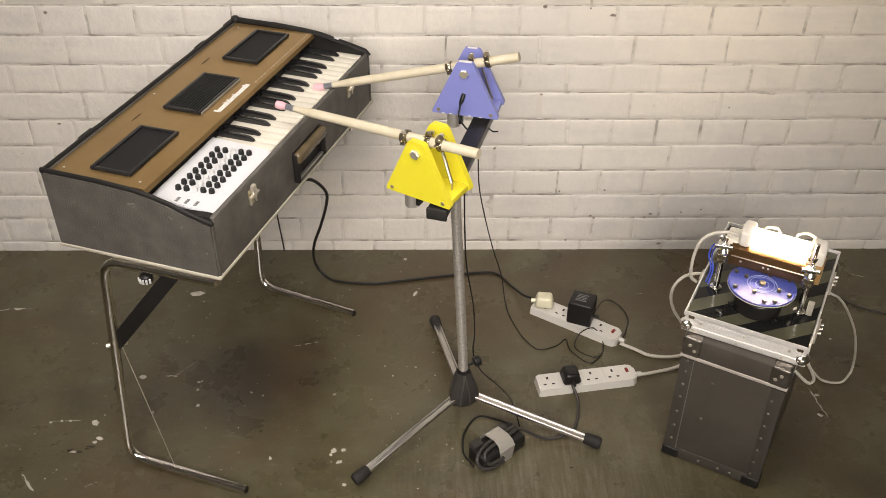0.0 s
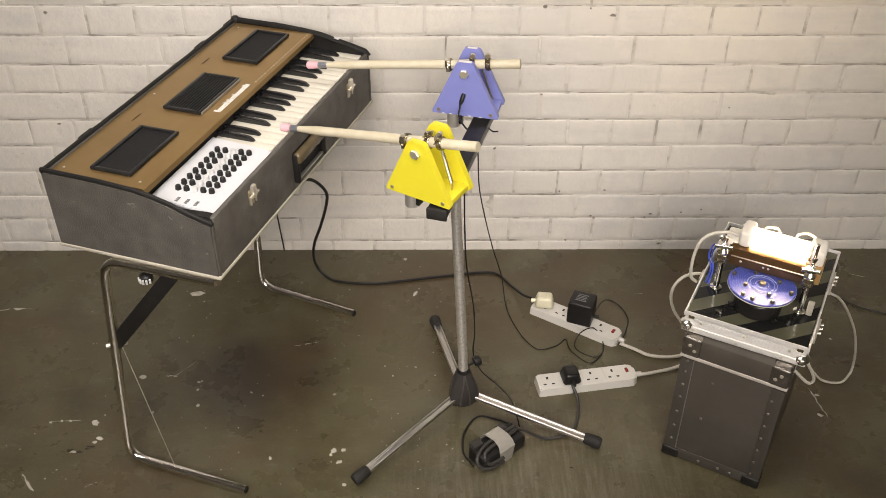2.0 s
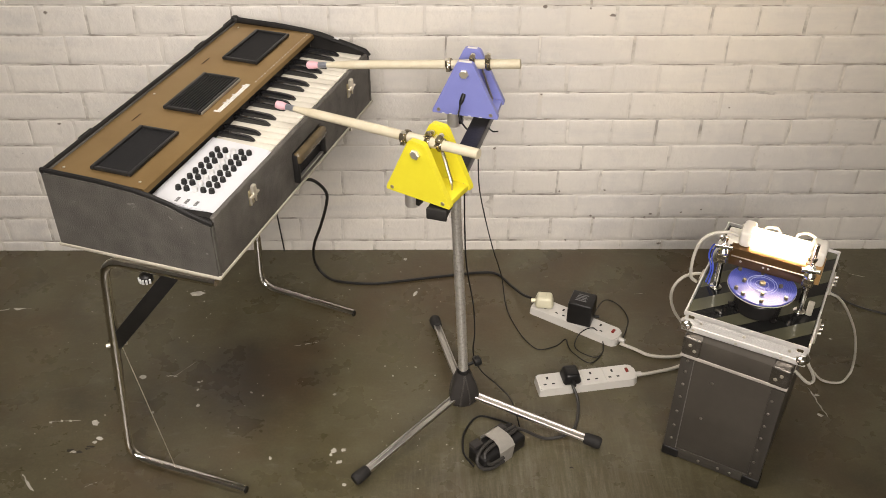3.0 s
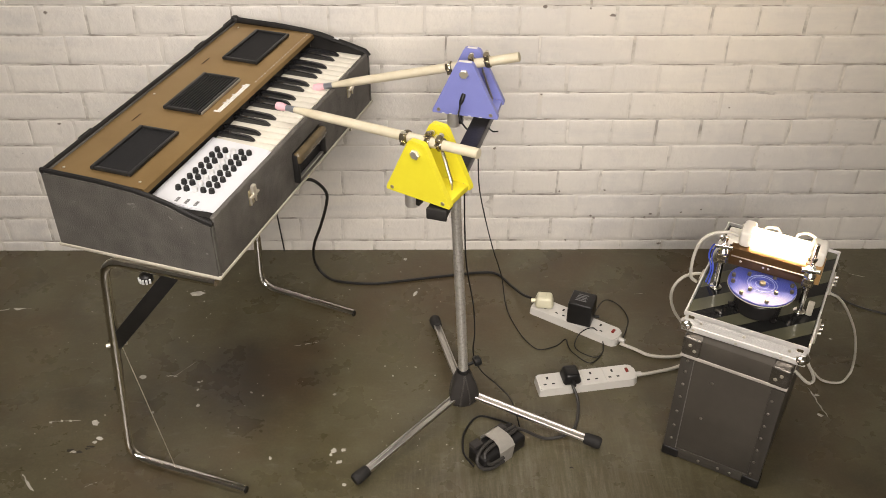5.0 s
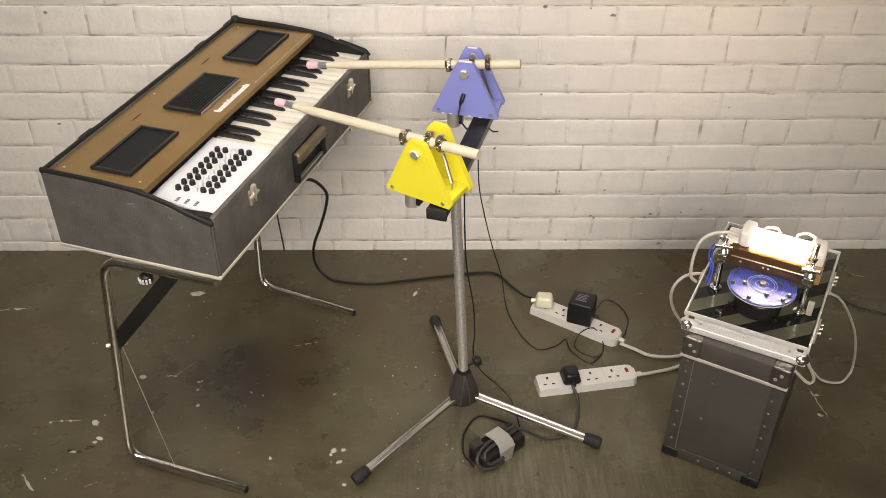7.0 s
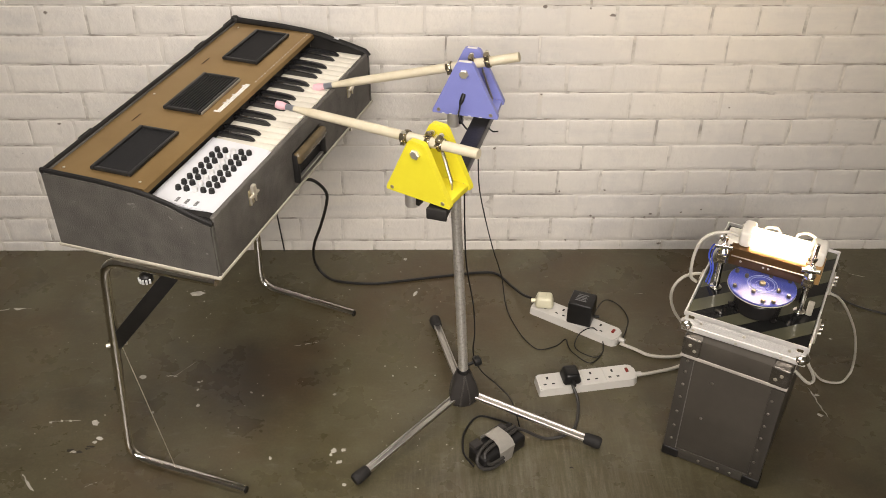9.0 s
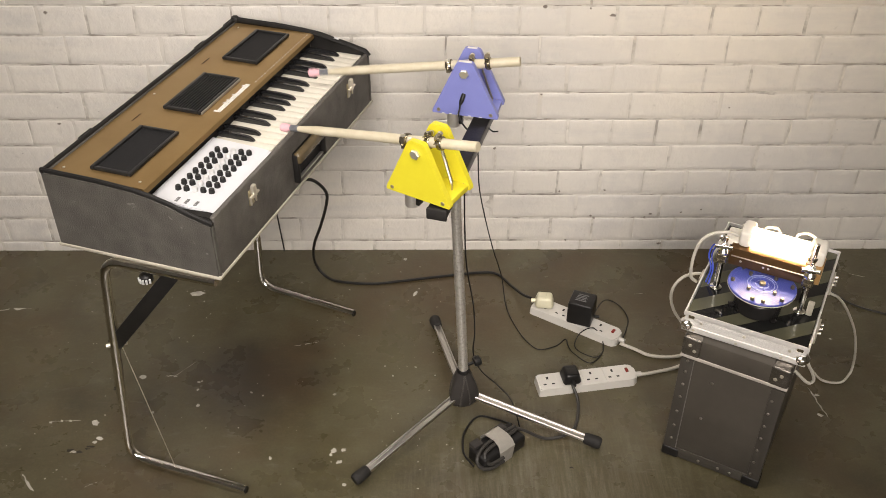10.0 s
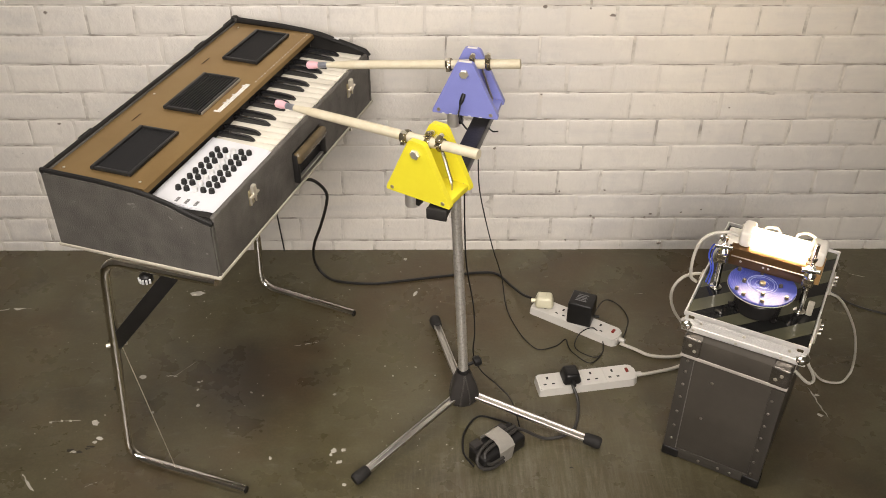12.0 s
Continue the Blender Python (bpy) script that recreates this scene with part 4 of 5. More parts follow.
def mains_plug(m, material, label, kind="square"):
    t = thing("mains_plug", m, label, "plug", "mains plugs")
    b = bmesh.new()
    box(-0.022, 0.022, -0.024, 0.024, 0.0, 0.030, 0.009, 3, bm=b)
    for v in b.verts:
        if v.co.z > 0.018:
            v.co.x *= 0.82
            v.co.y *= 0.86
    part("shell", b, material, t)
    part("grip", box(-0.012, 0.012, -0.017, 0.005, 0.029, 0.0315, 0.001), material, t)
    part("cord_grip", rod((0, -0.020, 0.012), (0, -0.034, 0.011), 0.0055, 10), material, t)
    return t


STRIP_A = pose(0.367, -0.323, 0, 0, 0, -34)
STRIP_B = pose(0.366, -0.534, 0, 0, 0, 9.0)
power_strip(STRIP_A, "white four-gang power strip with adapter and plug in it")
power_strip(STRIP_B, "white four-gang power strip with one black plug")
mains_plug(STRIP_A @ pose(-0.094, 0.002, 0.022, 0, 0, -62), PLUG_CREAM, "cream mains plug in the power strip")
mains_plug(STRIP_B @ pose(-0.0415, -0.002, 0.022), BLACK_PLASTIC, "black mains plug in the power strip")


def mains_adapter():
    t = thing("mains_adapter", STRIP_A @ pose(0.010, 0.004, 0.0222, 0, 0, 12), "black mains adapter block in the power strip", "adapter")
    part("block", box(-0.031, 0.031, -0.029, 0.029, 0.0, 0.066, 0.005, 3), BLACK_PLASTIC, t)
    for k in range(5):
        part("label_bar", box(-0.018 + 0.001 * k, 0.012 - 0.004 * (k % 2), -0.012 + k * 0.006, -0.0095 + k * 0.006, 0.0658, 0.0665), DARK_PRINT, t)
    part("cord_grip", rod((0.026, 0.008, 0.012), (0.044, 0.012, 0.010), 0.004, 10), BLACK_PLASTIC, t)


mains_adapter()


def taped_power_supply():
    t = thing("power_supply", pose(0.142, -0.747, 0, 0, 0, 39), "black power supply bound with silver tape", "power supply")
    part("brick", box(-0.060, 0.060, -0.028, 0.028, 0.0, 0.036, 0.006, 3), BLACK_PLASTIC, t)
    for x in (-0.043, 0.028):
        part("end_cap", box(x - 0.012, x + 0.012, 0.010, 0.031, 0.004, 0.044, 0.003), GREY_PLASTIC, t)
    loop = part("coiled_lead", sweep(smooth_path([(0.055, 0.004, 0.043), (0.02, 0.004, 0.045), (-0.03, 0.003, 0.044), (-0.062, -0.006, 0.036), (-0.067, -0.018, 0.020), (-0.050, -0.032, 0.012), (-0.01, -0.034, 0.010)]), 0.0042, 8), CABLE_GREY, t)
    sweep_b = sweep(smooth_path([(0.05, -0.006, 0.043), (0.0, -0.008, 0.045), (-0.04, -0.010, 0.042), (-0.052, -0.018, 0.034), (-0.046, -0.030, 0.022), (-0.01, -0.033, 0.020)]), 0.0042, 8)
    part("coiled_lead", sweep_b, CABLE_GREY, t)
    out = bmesh.new()
    path = [(-0.034, 0.0), (-0.034, 0.036), (-0.024, 0.047), (0.006, 0.052), (0.022, 0.046), (0.0315, 0.036), (0.0315, 0.0)]
    rings = []
    for y, z in path:
        rings.append([out.verts.new((x + 0.004 * math.sin(z * 90 + x * 200), -y, z)) for x in (-0.018, -0.006, 0.007, 0.020)])
    for p, q in zip(rings, rings[1:]):
        for i in range(3):
            out.faces.new((p[i], p[i + 1], q[i + 1], q[i]))
    bmesh.ops.recalc_face_normals(out, faces=out.faces)
    bmesh.ops.solidify(out, geom=list(out.faces), thickness=0.0012)
    part("tape_band", out, TAPE, t, "creased silver cloth tape band")


taped_power_supply()

# ---- equipment case and flight case ----
CASE_H = 0.340


def equipment_case():
    t = thing("equipment_case", pose(0.5072, -0.7471, 0, 0, 0, -29.9), "dark grey fibreboard equipment case with riveted edges", "case")
    w, d = 0.204, 0.33
    part("body", box(0, w, 0, d, 0.004, CASE_H - 0.052, 0.003), FIBRE, t)
    part("lid", box(-0.003, w + 0.003, -0.003, d + 0.003, CASE_H - 0.050, CASE_H, 0.005), FIBRE, t)
    part("lid_edge", box(-0.0045, w + 0.0045, -0.0045, d + 0.0045, CASE_H - 0.0515, CASE_H - 0.0440, 0.001), PALE_LINE, t, "pale worn lid edge")
    for x0, x1 in ((-0.002, 0.024), (w - 0.024, w + 0.002)):
        part("corner_strip", box(x0, x1, -0.0025, 0.02, 0.004, CASE_H - 0.056, 0.001), FIBRE_EDGE, t)
    part("joint_line", box(0.0243, 0.0255, -0.0029, 0.01, 0.030, CASE_H - 0.056), SCUFF, t, "worn strip edge")
    part("bottom_strip", box(0.024, w - 0.024, -0.0025, 0.02, 0.004, 0.030, 0.001), FIBRE_EDGE, t)
    riv = None
    places = [(0.0125, z) for z in (0.280, 0.250, 0.215, 0.1785, 0.136, 0.0936, 0.055)] + [(w - 0.017, 0.252 - 0.0357 * k) for k in range(7)]
    places += [(0.0776, 0.016), (0.120, 0.016), (0.1459, 0.016), (0.0687, 0.2436), (0.0629, 0.1395)]
    for x, z in places:
        at = pose(x, -0.0022, z, 90, 0, 0)
        if riv is None:
            riv = part("rivet", lathe([(0.0036, 0), (0.0033, 0.0012), (0.0022, 0.0026), (0.0008, 0.0031)], 12), RIVET, t, m=at)
        else:
            again(riv, t, at)
    for x, s in ((0.0, 1), (w, -1)):
        c = part("lid_corner", box(x - s * 0.005, x + s * 0.034, -0.006, 0.030, CASE_H - 0.046, CASE_H + 0.002, 0.006, 3), DARK_METAL, t, "dark metal lid corner")
        for dx, dz in ((0.012, 0.030), (0.022, 0.018)):
            part("corner_rivet", lathe([(0.0040, 0), (0.0036, 0.0014), (0.0016, 0.0022)], 10, m=pose(x + s * dx, -0.006, CASE_H - 0.046 + dz, 90, 0, 0)), NICKEL, c)
        part("foot_corner", box(x - s * 0.004, x + s * 0.034, -0.005, 0.030, 0.0, 0.026, 0.005, 3), BLACK_PLASTIC, t, "black corner foot")
    return t


equipment_case()
FLIGHT = pose(0.6866, -0.6337, CASE_H + 0.003, 0, 0, -28.06)
PLATE_Z = 0.042


def flight_case():
    t = thing("flight_case", FLIGHT, "shallow aluminium flight case with glossy black top", "flight case")
    a, b, h = 0.1207, 0.1736, 0.048
    part("shell", box(-a + 0.003, a - 0.003, -b + 0.003, b - 0.003, 0.0, PLATE_Z - 0.005, 0.002), ALU_SHEET, t, "dimpled silver side sheet")
    for y in (-b, b):
        s = 1 if y > 0 else -1
        for z0, z1 in ((0.0, 0.013), (h - 0.011, h)):
            w = 0.009 if z0 == 0 else 0.0038
            part("edge_rail", box(-a, a, min(y, y - s * w), max(y, y - s * w), z0, z1, 0.0015), ALU, t)
    for x in (-a, a):
        s = 1 if x > 0 else -1
        for z0, z1 in ((0.0, 0.013), (h - 0.011, h)):
            w = 0.009 if z0 == 0 else 0.0038
            part("edge_rail", box(min(x, x - s * w), max(x, x - s * w), -b + w, b - w, z0, z1, 0.0015), ALU, t)
    top = part("top_plate", box(-a + 0.005, a - 0.005, -b + 0.005, b - 0.005, PLATE_Z - 0.004, PLATE_Z, 0.0005), ACRYLIC, t, "glossy black acrylic top plate")
    for c in (-0.235, -0.145, -0.055, 0.035, 0.125, 0.215):
        poly = [(-0.4, -0.4 + c), (0.4, 0.4 + c), (0.4, 0.4 + c + 0.045), (-0.4, -0.4 + c + 0.045)]
        for axis, lim, sign in ((0, a - 0.0055, 1), (0, a - 0.0055, -1), (1, b - 0.0055, 1), (1, b - 0.0055, -1)):
            kept = []
            for p, q in zip(poly, poly[1:] + poly[:1]):
                dp, dq = lim - sign * p[axis], lim - sign * q[axis]
                if dp >= 0:
                    kept.append(p)
                if (dp >= 0) != (dq >= 0):
                    f = dp / (dp - dq)
                    kept.append((p[0] + (q[0] - p[0]) * f, p[1] + (q[1] - p[1]) * f))
            poly = kept
            if not poly:
                break
        if poly:
            out = bmesh.new()
            lo = [out.verts.new((x, y, PLATE_Z)) for x, y in poly]
            hi = [out.verts.new((x, y, PLATE_Z + 0.0006)) for x, y in poly]
            out.faces.new(hi)
            for i in range(len(lo)):
                out.faces.new((lo[i], lo[(i + 1) % len(lo)], hi[(i + 1) % len(lo)], hi[i]))
            bmesh.ops.recalc_face_normals(out, faces=out.faces)
            part("band", out, OLIVE_BAND, top, "dull olive diagonal band")
    ball = None
    for x in (-a, a):
        for y in (-b, b):
            for z in (0.007,):
                m = pose(x - math.copysign(0.009, x), y - math.copysign(0.009, y), z + 0.004)
                b2 = lathe([(0.003, -0.010), (0.010, -0.008), (0.0145, 0.0), (0.0145, 0.006), (0.009, 0.0125), (0.003, 0.014)], 16)
                c = part("ball_corner", b2, CHROME, t, "steel ball corner", m)
    for x in (-a * 0.7, 0.0, a * 0.72):
        part("rail_rivet", lathe([(0.0034, 0), (0.003, 0.001), (0.0012, 0.0016)], 10, m=pose(x, -b - 0.0002 + 0.003, 0.026, 90, 0, 0)), NICKEL, t)
        part("rail_rivet", lathe([(0.003, 0), (0.0026, 0.001), (0.001, 0.0014)], 10, m=pose(x - 0.012, -b, 0.006, 90, 0, 0)), NICKEL, t)
    for x in (-a + 0.016, a - 0.016):
        part("rim_bracket", box(x - 0.006, x + 0.006, -b - 0.001, -b + 0.004, 0.034, 0.041, 0.001), STEEL_DARK, t)
    for y in (-0.085, 0.085):
        hn = part("butterfly_latch", box(a, a + 0.004, y - 0.022, y + 0.022, 0.008, 0.040, 0.001), NICKEL, t, "nickel butterfly latch")
        for q in (-0.014, 0.0, 0.014):
            part("latch_stud", rod((a + 0.003, y + q, 0.030), (a + 0.011, y + q, 0.032), 0.0036, 10), CHROME, hn)
    part("side_catch", box(-a - 0.006, -a, -0.040, -0.006, 0.010, 0.036, 0.003), NICKEL, t)
    return t


flight_case()


def lamp_sequencer():
    m = FLIGHT @ pose(0, 0, PLATE_Z)
    t = thing("lamp_sequencer", m, "motor driven blue disc beneath a burning halogen lamp", "sequencer")
    mo = part("motor", lathe([(0.044, 0.0007), (0.046, 0.003), (0.046, 0.030), (0.043, 0.034), (0.036, 0.036), (0.034, 0.047)], 36, m=pose(0.002, -0.088, 0)), MOTOR, t, "black motor can")
    part("spindle", cyl(0.006, 0.046, 0.063, 14, m=pose(0.002, -0.088, 0)), BRASSY, mo)
    for ang in (200, 320, 80):
        part("motor_tab", box(0.044, 0.056, -0.006, 0.006, 0.0007, 0.006, 0.002, m=pose(0.002, -0.088, 0, 0, 0, ang)), MOTOR, mo)
    disc = part("timing_disc", lathe([(0.0, 0.0), (0.063, 0.0), (0.0655, 0.001), (0.0655, 0.003), (0.0645, 0.0042), (0.0, 0.0042)], 64), DISC, t, "blue acrylic disc with concentric rings")
    disc.matrix_basis = pose(0.002, -0.088, 0.053)
    part("disc_rim", lathe([(0.0640, -0.0012), (0.0658, -0.0012), (0.0658, -0.0001), (0.0640, -0.0001)], 64), PLUG_CREAM, disc, "pale disc underside rim")
    for r in (0.0285, 0.0235, 0.0125):
        part("raised_ring", sweep([(r * math.cos(k * math.pi / 24), r * math.sin(k * math.pi / 24), 0.0042) for k in range(49)], 0.0007, 6), PALE_RING, disc, "pale moulded ring")
    for ang in (15, 135, 255):
        part("hub_slot", box(0.010, 0.020, -0.0014, 0.0014, 0.0040, 0.0052, 0.0005, 1, m=pose(0, 0, 0, 0, 0, ang)), DISC, disc)
    peg = None
    outer = [-74.4, -53.8, -15.5, 37.0]
    for r, angs, hgt in ((0.0565, outer + [a + 180 for a in outer], 0.007), (0.0345, [-104, -14, 76, 166], 0.008)):
        for a in angs:
            at = pose(r * math.cos(radians(a)), r * math.sin(radians(a)), 0.004)
            if peg is None:
                peg = part("peg", lathe([(0.0040, 0), (0.0040, 0.0055), (0.0030, 0.0068)], 8), PEG_ZINC, disc, "zinc bolt peg", at)
            else:
                again(peg, disc, at)
    part("centre_bolt", lathe([(0.0046, 0.004), (0.0046, 0.0062), (0.0034, 0.0072)], 6), PEG_ZINC, disc)
    # uprights
    for x, top in ((-0.087, 0.128), (0.080, 0.165)):
        po = part("upright", cyl(0.0062, 0.0005, 0.078, 16, m=pose(x, -0.064, 0)), CHROME, t)
        part("foot_flange", lathe([(0.012, 0.0007), (0.012, 0.003), (0.008, 0.006)], 18, m=pose(x, -0.064, 0)), CHROME, po)
        part("clamp_block", box(x - 0.011, x + 0.011, -0.076, -0.052, 0.068, 0.090, 0.004, 3), STEEL_DARK, po)
        part("boss", lathe([(0.012, 0.088), (0.013, 0.094), (0.009, 0.101), (0.011, 0.108), (0.006, 0.113)], 14, m=pose(x, -0.064, 0)), CHROME, po)
        part("stud", cyl(0.0038, 0.105, top, 12, m=pose(x, -0.064, 0)), CHROME, po)
        wing = bmesh.new()
        for s in (-1, 1):
            box(-0.002, 0.002, 0.003, 0.016, -0.004, 0.007, 0.0018, 2, bm=wing, m=pose(x + 0.006 * s, -0.066, 0.122 if x < 0 else 0.128, 25 * s, 0, 90 + 60 * s))
        part("wing_nut", wing, CHROME, po)
        part("side_lug", rod((x - 0.016, -0.070, 0.104), (x + 0.018, -0.072, 0.110), 0.0045, 10), CHROME, po)
    # browned reflector below the lamp
    out = bmesh.new()
    prof = [(-0.066, 0.068), (-0.068, 0.078), (-0.066, 0.090), (-0.062, 0.104), (-0.052, 0.110), (-0.030, 0.108)]
    ra = [out.verts.new((-0.074, y, z)) for y, z in prof]
    rb = [out.verts.new((0.086, y, z)) for y, z in prof]
    for i in range(len(prof) - 1):
        out.faces.new((ra[i], ra[i + 1], rb[i + 1], rb[i]))
    bmesh.ops.recalc_face_normals(out, faces=out.faces)
    bmesh.ops.solidify(out, geom=list(out.faces), thickness=0.0015)
    refl = part("reflector", out, COPPER, t, "browned metal reflector strip")
    part("fold_line", box(-0.070, 0.082, -0.0705, -0.067, 0.090, 0.0915, 0.0005, 1), SILVER_EDGE, refl)
    for x in (-0.05, -0.006, 0.004):
        part("reflector_rivet", lathe([(0.0026, 0), (0.002, 0.0012)], 8, m=pose(x, -0.0685, 0.082, 90, 0, 0)), NICKEL, refl)
    part("reflector_flange", box(0.086, 0.100, -0.060, -0.020, 0.070, 0.112, 0.002), TIMBER_TAB, refl, "brown end tab")
    # lamp body and the burning glass
    part("lamp_tray", box(-0.068, 0.092, -0.051, 0.004, 0.104, 0.110, 0.002), CERAMIC, t)
    part("tray_wall", box(-0.070, 0.094, 0.0, 0.006, 0.102, 0.122, 0.002), CERAMIC, t, "white lamp tray wall")
    part("tray_wing", box(-0.090, -0.064, -0.052, -0.006, 0.103, 0.116, 0.003), CERAMIC, t, "white ceramic tray end")
    for x0, x1 in ((-0.064, -0.040), (0.066, 0.098)):
        part("lamp_holder", box(x0, x1, -0.058, -0.004, 0.108, 0.142, 0.007, 3), CERAMIC, t, "white ceramic lamp holder")
    # glowing glass made thicker than a halogen tube to cover its glare
    glass = part("lamp_glass", cyl(0.0160, -0.044, 0.068, 24, 0.006, m=pose(0, -0.036, 0.1275, 0, 90, 0)), LAMP_GLOW, t, "burning white halogen lamp glass")
    part("blue_wire", sweep(smooth_path([(-0.108, -0.062, 0.004), (-0.104, -0.062, 0.040), (-0.114, -0.056, 0.070), (-0.108, -0.050, 0.092), (-0.096, -0.052, 0.080)]), 0.0017, 8), BLUE_WIRE, t)
    part("blue_wire", sweep(smooth_path([(-0.102, -0.066, 0.004), (-0.100, -0.060, 0.040), (-0.109, -0.050, 0.066), (-0.103, -0.044, 0.086), (-0.092, -0.050, 0.072)]), 0.0017, 8), BLUE_WIRE, t)
    part("timber_clip", box(0.092, 0.104, -0.070, -0.060, 0.0008, 0.032, 0.002), BEIGE, t, "small pale timber clip")
    part("lamp_lead", sweep(smooth_path([(-0.022, -0.004, 0.118), (-0.024, 0.012, 0.121), (-0.004, 0.018, 0.122), (0.008, 0.008, 0.114)]), 0.0028, 8), CABLE_WHITE, t)
    part("lamp_lead", sweep(smooth_path([(0.036, 0.002, 0.118), (0.038, 0.014, 0.124), (0.056, 0.020, 0.128), (0.076, 0.010, 0.124), (0.084, -0.006, 0.120)]), 0.0028, 8), CABLE_WHITE, t)
    return t, disc


lamp_unit, timing_disc = lamp_sequencer()

# ---- cables ----


def cable(name, pts, r, material, label):
    c = part(name, sweep(smooth_path(pts, 8), r, 8), material)
    return tagged(c, label, "cable")


cable("power_cable", [(-0.30, -0.50, 0.536), (-0.261, -0.42, 0.50), (-0.234, -0.39, 0.452), (-0.237, -0.36, 0.398), (-0.266, -0.28, 0.279), (-0.296, -0.20, 0.170), (-0.311, -0.14, 0.08), (-0.305, -0.118, 0.025), (-0.278, -0.133, 0.004), (-0.240, -0.151, 0.004), (-0.156, -0.159, 0.004), (-0.066, -0.145, 0.004), (0.041, -0.126, 0.004), (0.133, -0.112, 0.004), (0.178, -0.119, 0.004), (0.213, -0.172, 0.006), (0.238, -0.225, 0.020), (0.256, -0.258, 0.035)], 0.0036, CABLE_BLACK, "black power cable from the keyboard along the floor")
cable("signal_cable", [(0.092, -0.455, 0.632), (0.096, -0.474, 0.60), (0.106, -0.386, 0.46), (0.127, -0.304, 0.32), (0.154, -0.239, 0.18), (0.182, -0.214, 0.07), (0.192, -0.250, 0.01), (0.204, -0.304, 0.003), (0.228, -0.372, 0.003), (0.253, -0.411, 0.003), (0.273, -0.419, 0.003), (0.310, -0.405, 0.003), (0.334, -0.382, 0.003), (0.338, -0.405, 0.003), (0.348, -0.432, 0.003), (0.385, -0.468, 0.003), (0.420, -0.430, 0.003), (0.424, -0.385, 0.008), (0.404, -0.368, 0.027), (0.372, -0.382, 0.027), (0.354, -0.405, 0.010), (0.362, -0.425, 0.003), (0.395, -0.447, 0.003), (0.417, -0.439, 0.003)], 0.0014, CABLE_BLACK, "thin black lead hanging from the cross bar")
cable("adapter_cable", [(0.405, -0.332, 0.036), (0.440, -0.268, 0.03), (0.470, -0.236, 0.006), (0.494, -0.261, 0.003), (0.503, -0.306, 0.003), (0.491, -0.349, 0.003), (0.474, -0.387, 0.003)], 0.0016, CABLE_BLACK, "thin black adapter lead looped on the floor")
cable("pole_cable", [(0.064, -0.618, 0.610), (0.067, -0.606, 0.5), (0.073, -0.600, 0.4), (0.091, -0.566, 0.27), (0.095, -0.58, 0.2), (0.093, -0.59, 0.15), (0.111, -0.581, 0.09), (0.148, -0.586, 0.05), (0.175, -0.622, 0.045), (0.187, -0.665, 0.042), (0.198, -0.679, 0.004)], 0.0016, CABLE_BLACK, "thin black lead running down the stand pole")
cable("supply_cable", [(0.326, -0.572, 0.034), (0.337, -0.604, 0.012), (0.326, -0.669, 0.006), (0.300, -0.702, 0.006), (0.25, -0.712, 0.006), (0.205, -0.711, 0.03), (0.183, -0.715, 0.043)], 0.0036, CABLE_GREY, "grey lead from plug to power supply")
cable("loop_cable", [(0.089, -0.803, 0.02), (0.069, -0.75, 0.005), (0.073, -0.693, 0.005), (0.104, -0.645, 0.005), (0.148, -0.654, 0.005), (0.177, -0.692, 0.03)], 0.0024, CABLE_BLACK, "black lead looped round the power supply")
cable("strip_cable", [(0.466, -0.405, 0.010), (0.497, -0.420, 0.006), (0.54, -0.447, 0.006), (0.613, -0.445, 0.006), (0.70, -0.40, 0.006)], 0.0042, CABLE_WHITE, "white strip cable running behind the case")
cable("strip_cable", [(0.490, -0.517, 0.010), (0.537, -0.503, 0.006), (0.600, -0.482, 0.006), (0.70, -0.42, 0.006)], 0.0042, CABLE_WHITE, "white strip cable running behind the case")
cable("lamp_cable", [(0.606, -0.640, 0.508), (0.586, -0.640, 0.516), (0.555, -0.640, 0.513), (0.534, -0.640, 0.493), (0.526, -0.640, 0.459), (0.527, -0.637, 0.419), (0.533, -0.630, 0.395), (0.548, -0.622, 0.378)], 0.0034, CABLE_WHITE, "white lamp cable draped over the case side")
cable("lamp_cable", [(0.580, -0.590, 0.366), (0.563, -0.580, 0.366), (0.534, -0.580, 0.357), (0.517, -0.580, 0.331), (0.517, -0.575, 0.295), (0.531, -0.575, 0.255), (0.557, -0.580, 0.223), (0.590, -0.590, 0.21)], 0.0034, CABLE_WHITE, "white lamp cable draped over the case side")
cable("lamp_cable", [(0.822, -0.600, 0.350), (0.844, -0.600, 0.329), (0.874, -0.590, 0.305), (0.912, -0.570, 0.253), (0.960, -0.540, 0.169), (0.990, -0.520, 0.090), (1.006, -0.505, 0.025), (0.998, -0.515, 0.006), (0.969, -0.540, 0.005), (0.928, -0.532, 0.005), (0.912, -0.487, 0.005)], 0.0030, CABLE_WHITE, "white cable drooping from the flight case")
cable("floor_cable", [(0.98, -0.10, 0.004), (1.030, -0.155, 0.004), (1.059, -0.195, 0.004), (1.091, -0.242, 0.004), (1.126, -0.268, 0.004), (1.173, -0.290, 0.004), (1.30, -0.35, 0.004)], 0.0026, CABLE_GREY, "thin grey cable lying on the floor")
cable("short_cable", [(0.690, -0.790, 0.300), (0.720, -0.790, 0.286), (0.739, -0.790, 0.266), (0.757, -0.790, 0.250), (0.766, -0.790, 0.258), (0.759, -0.790, 0.278), (0.742, -0.790, 0.308), (0.735, -0.785, 0.335)], 0.0034, CABLE_WHITE, "short white cable hooked beside the case")
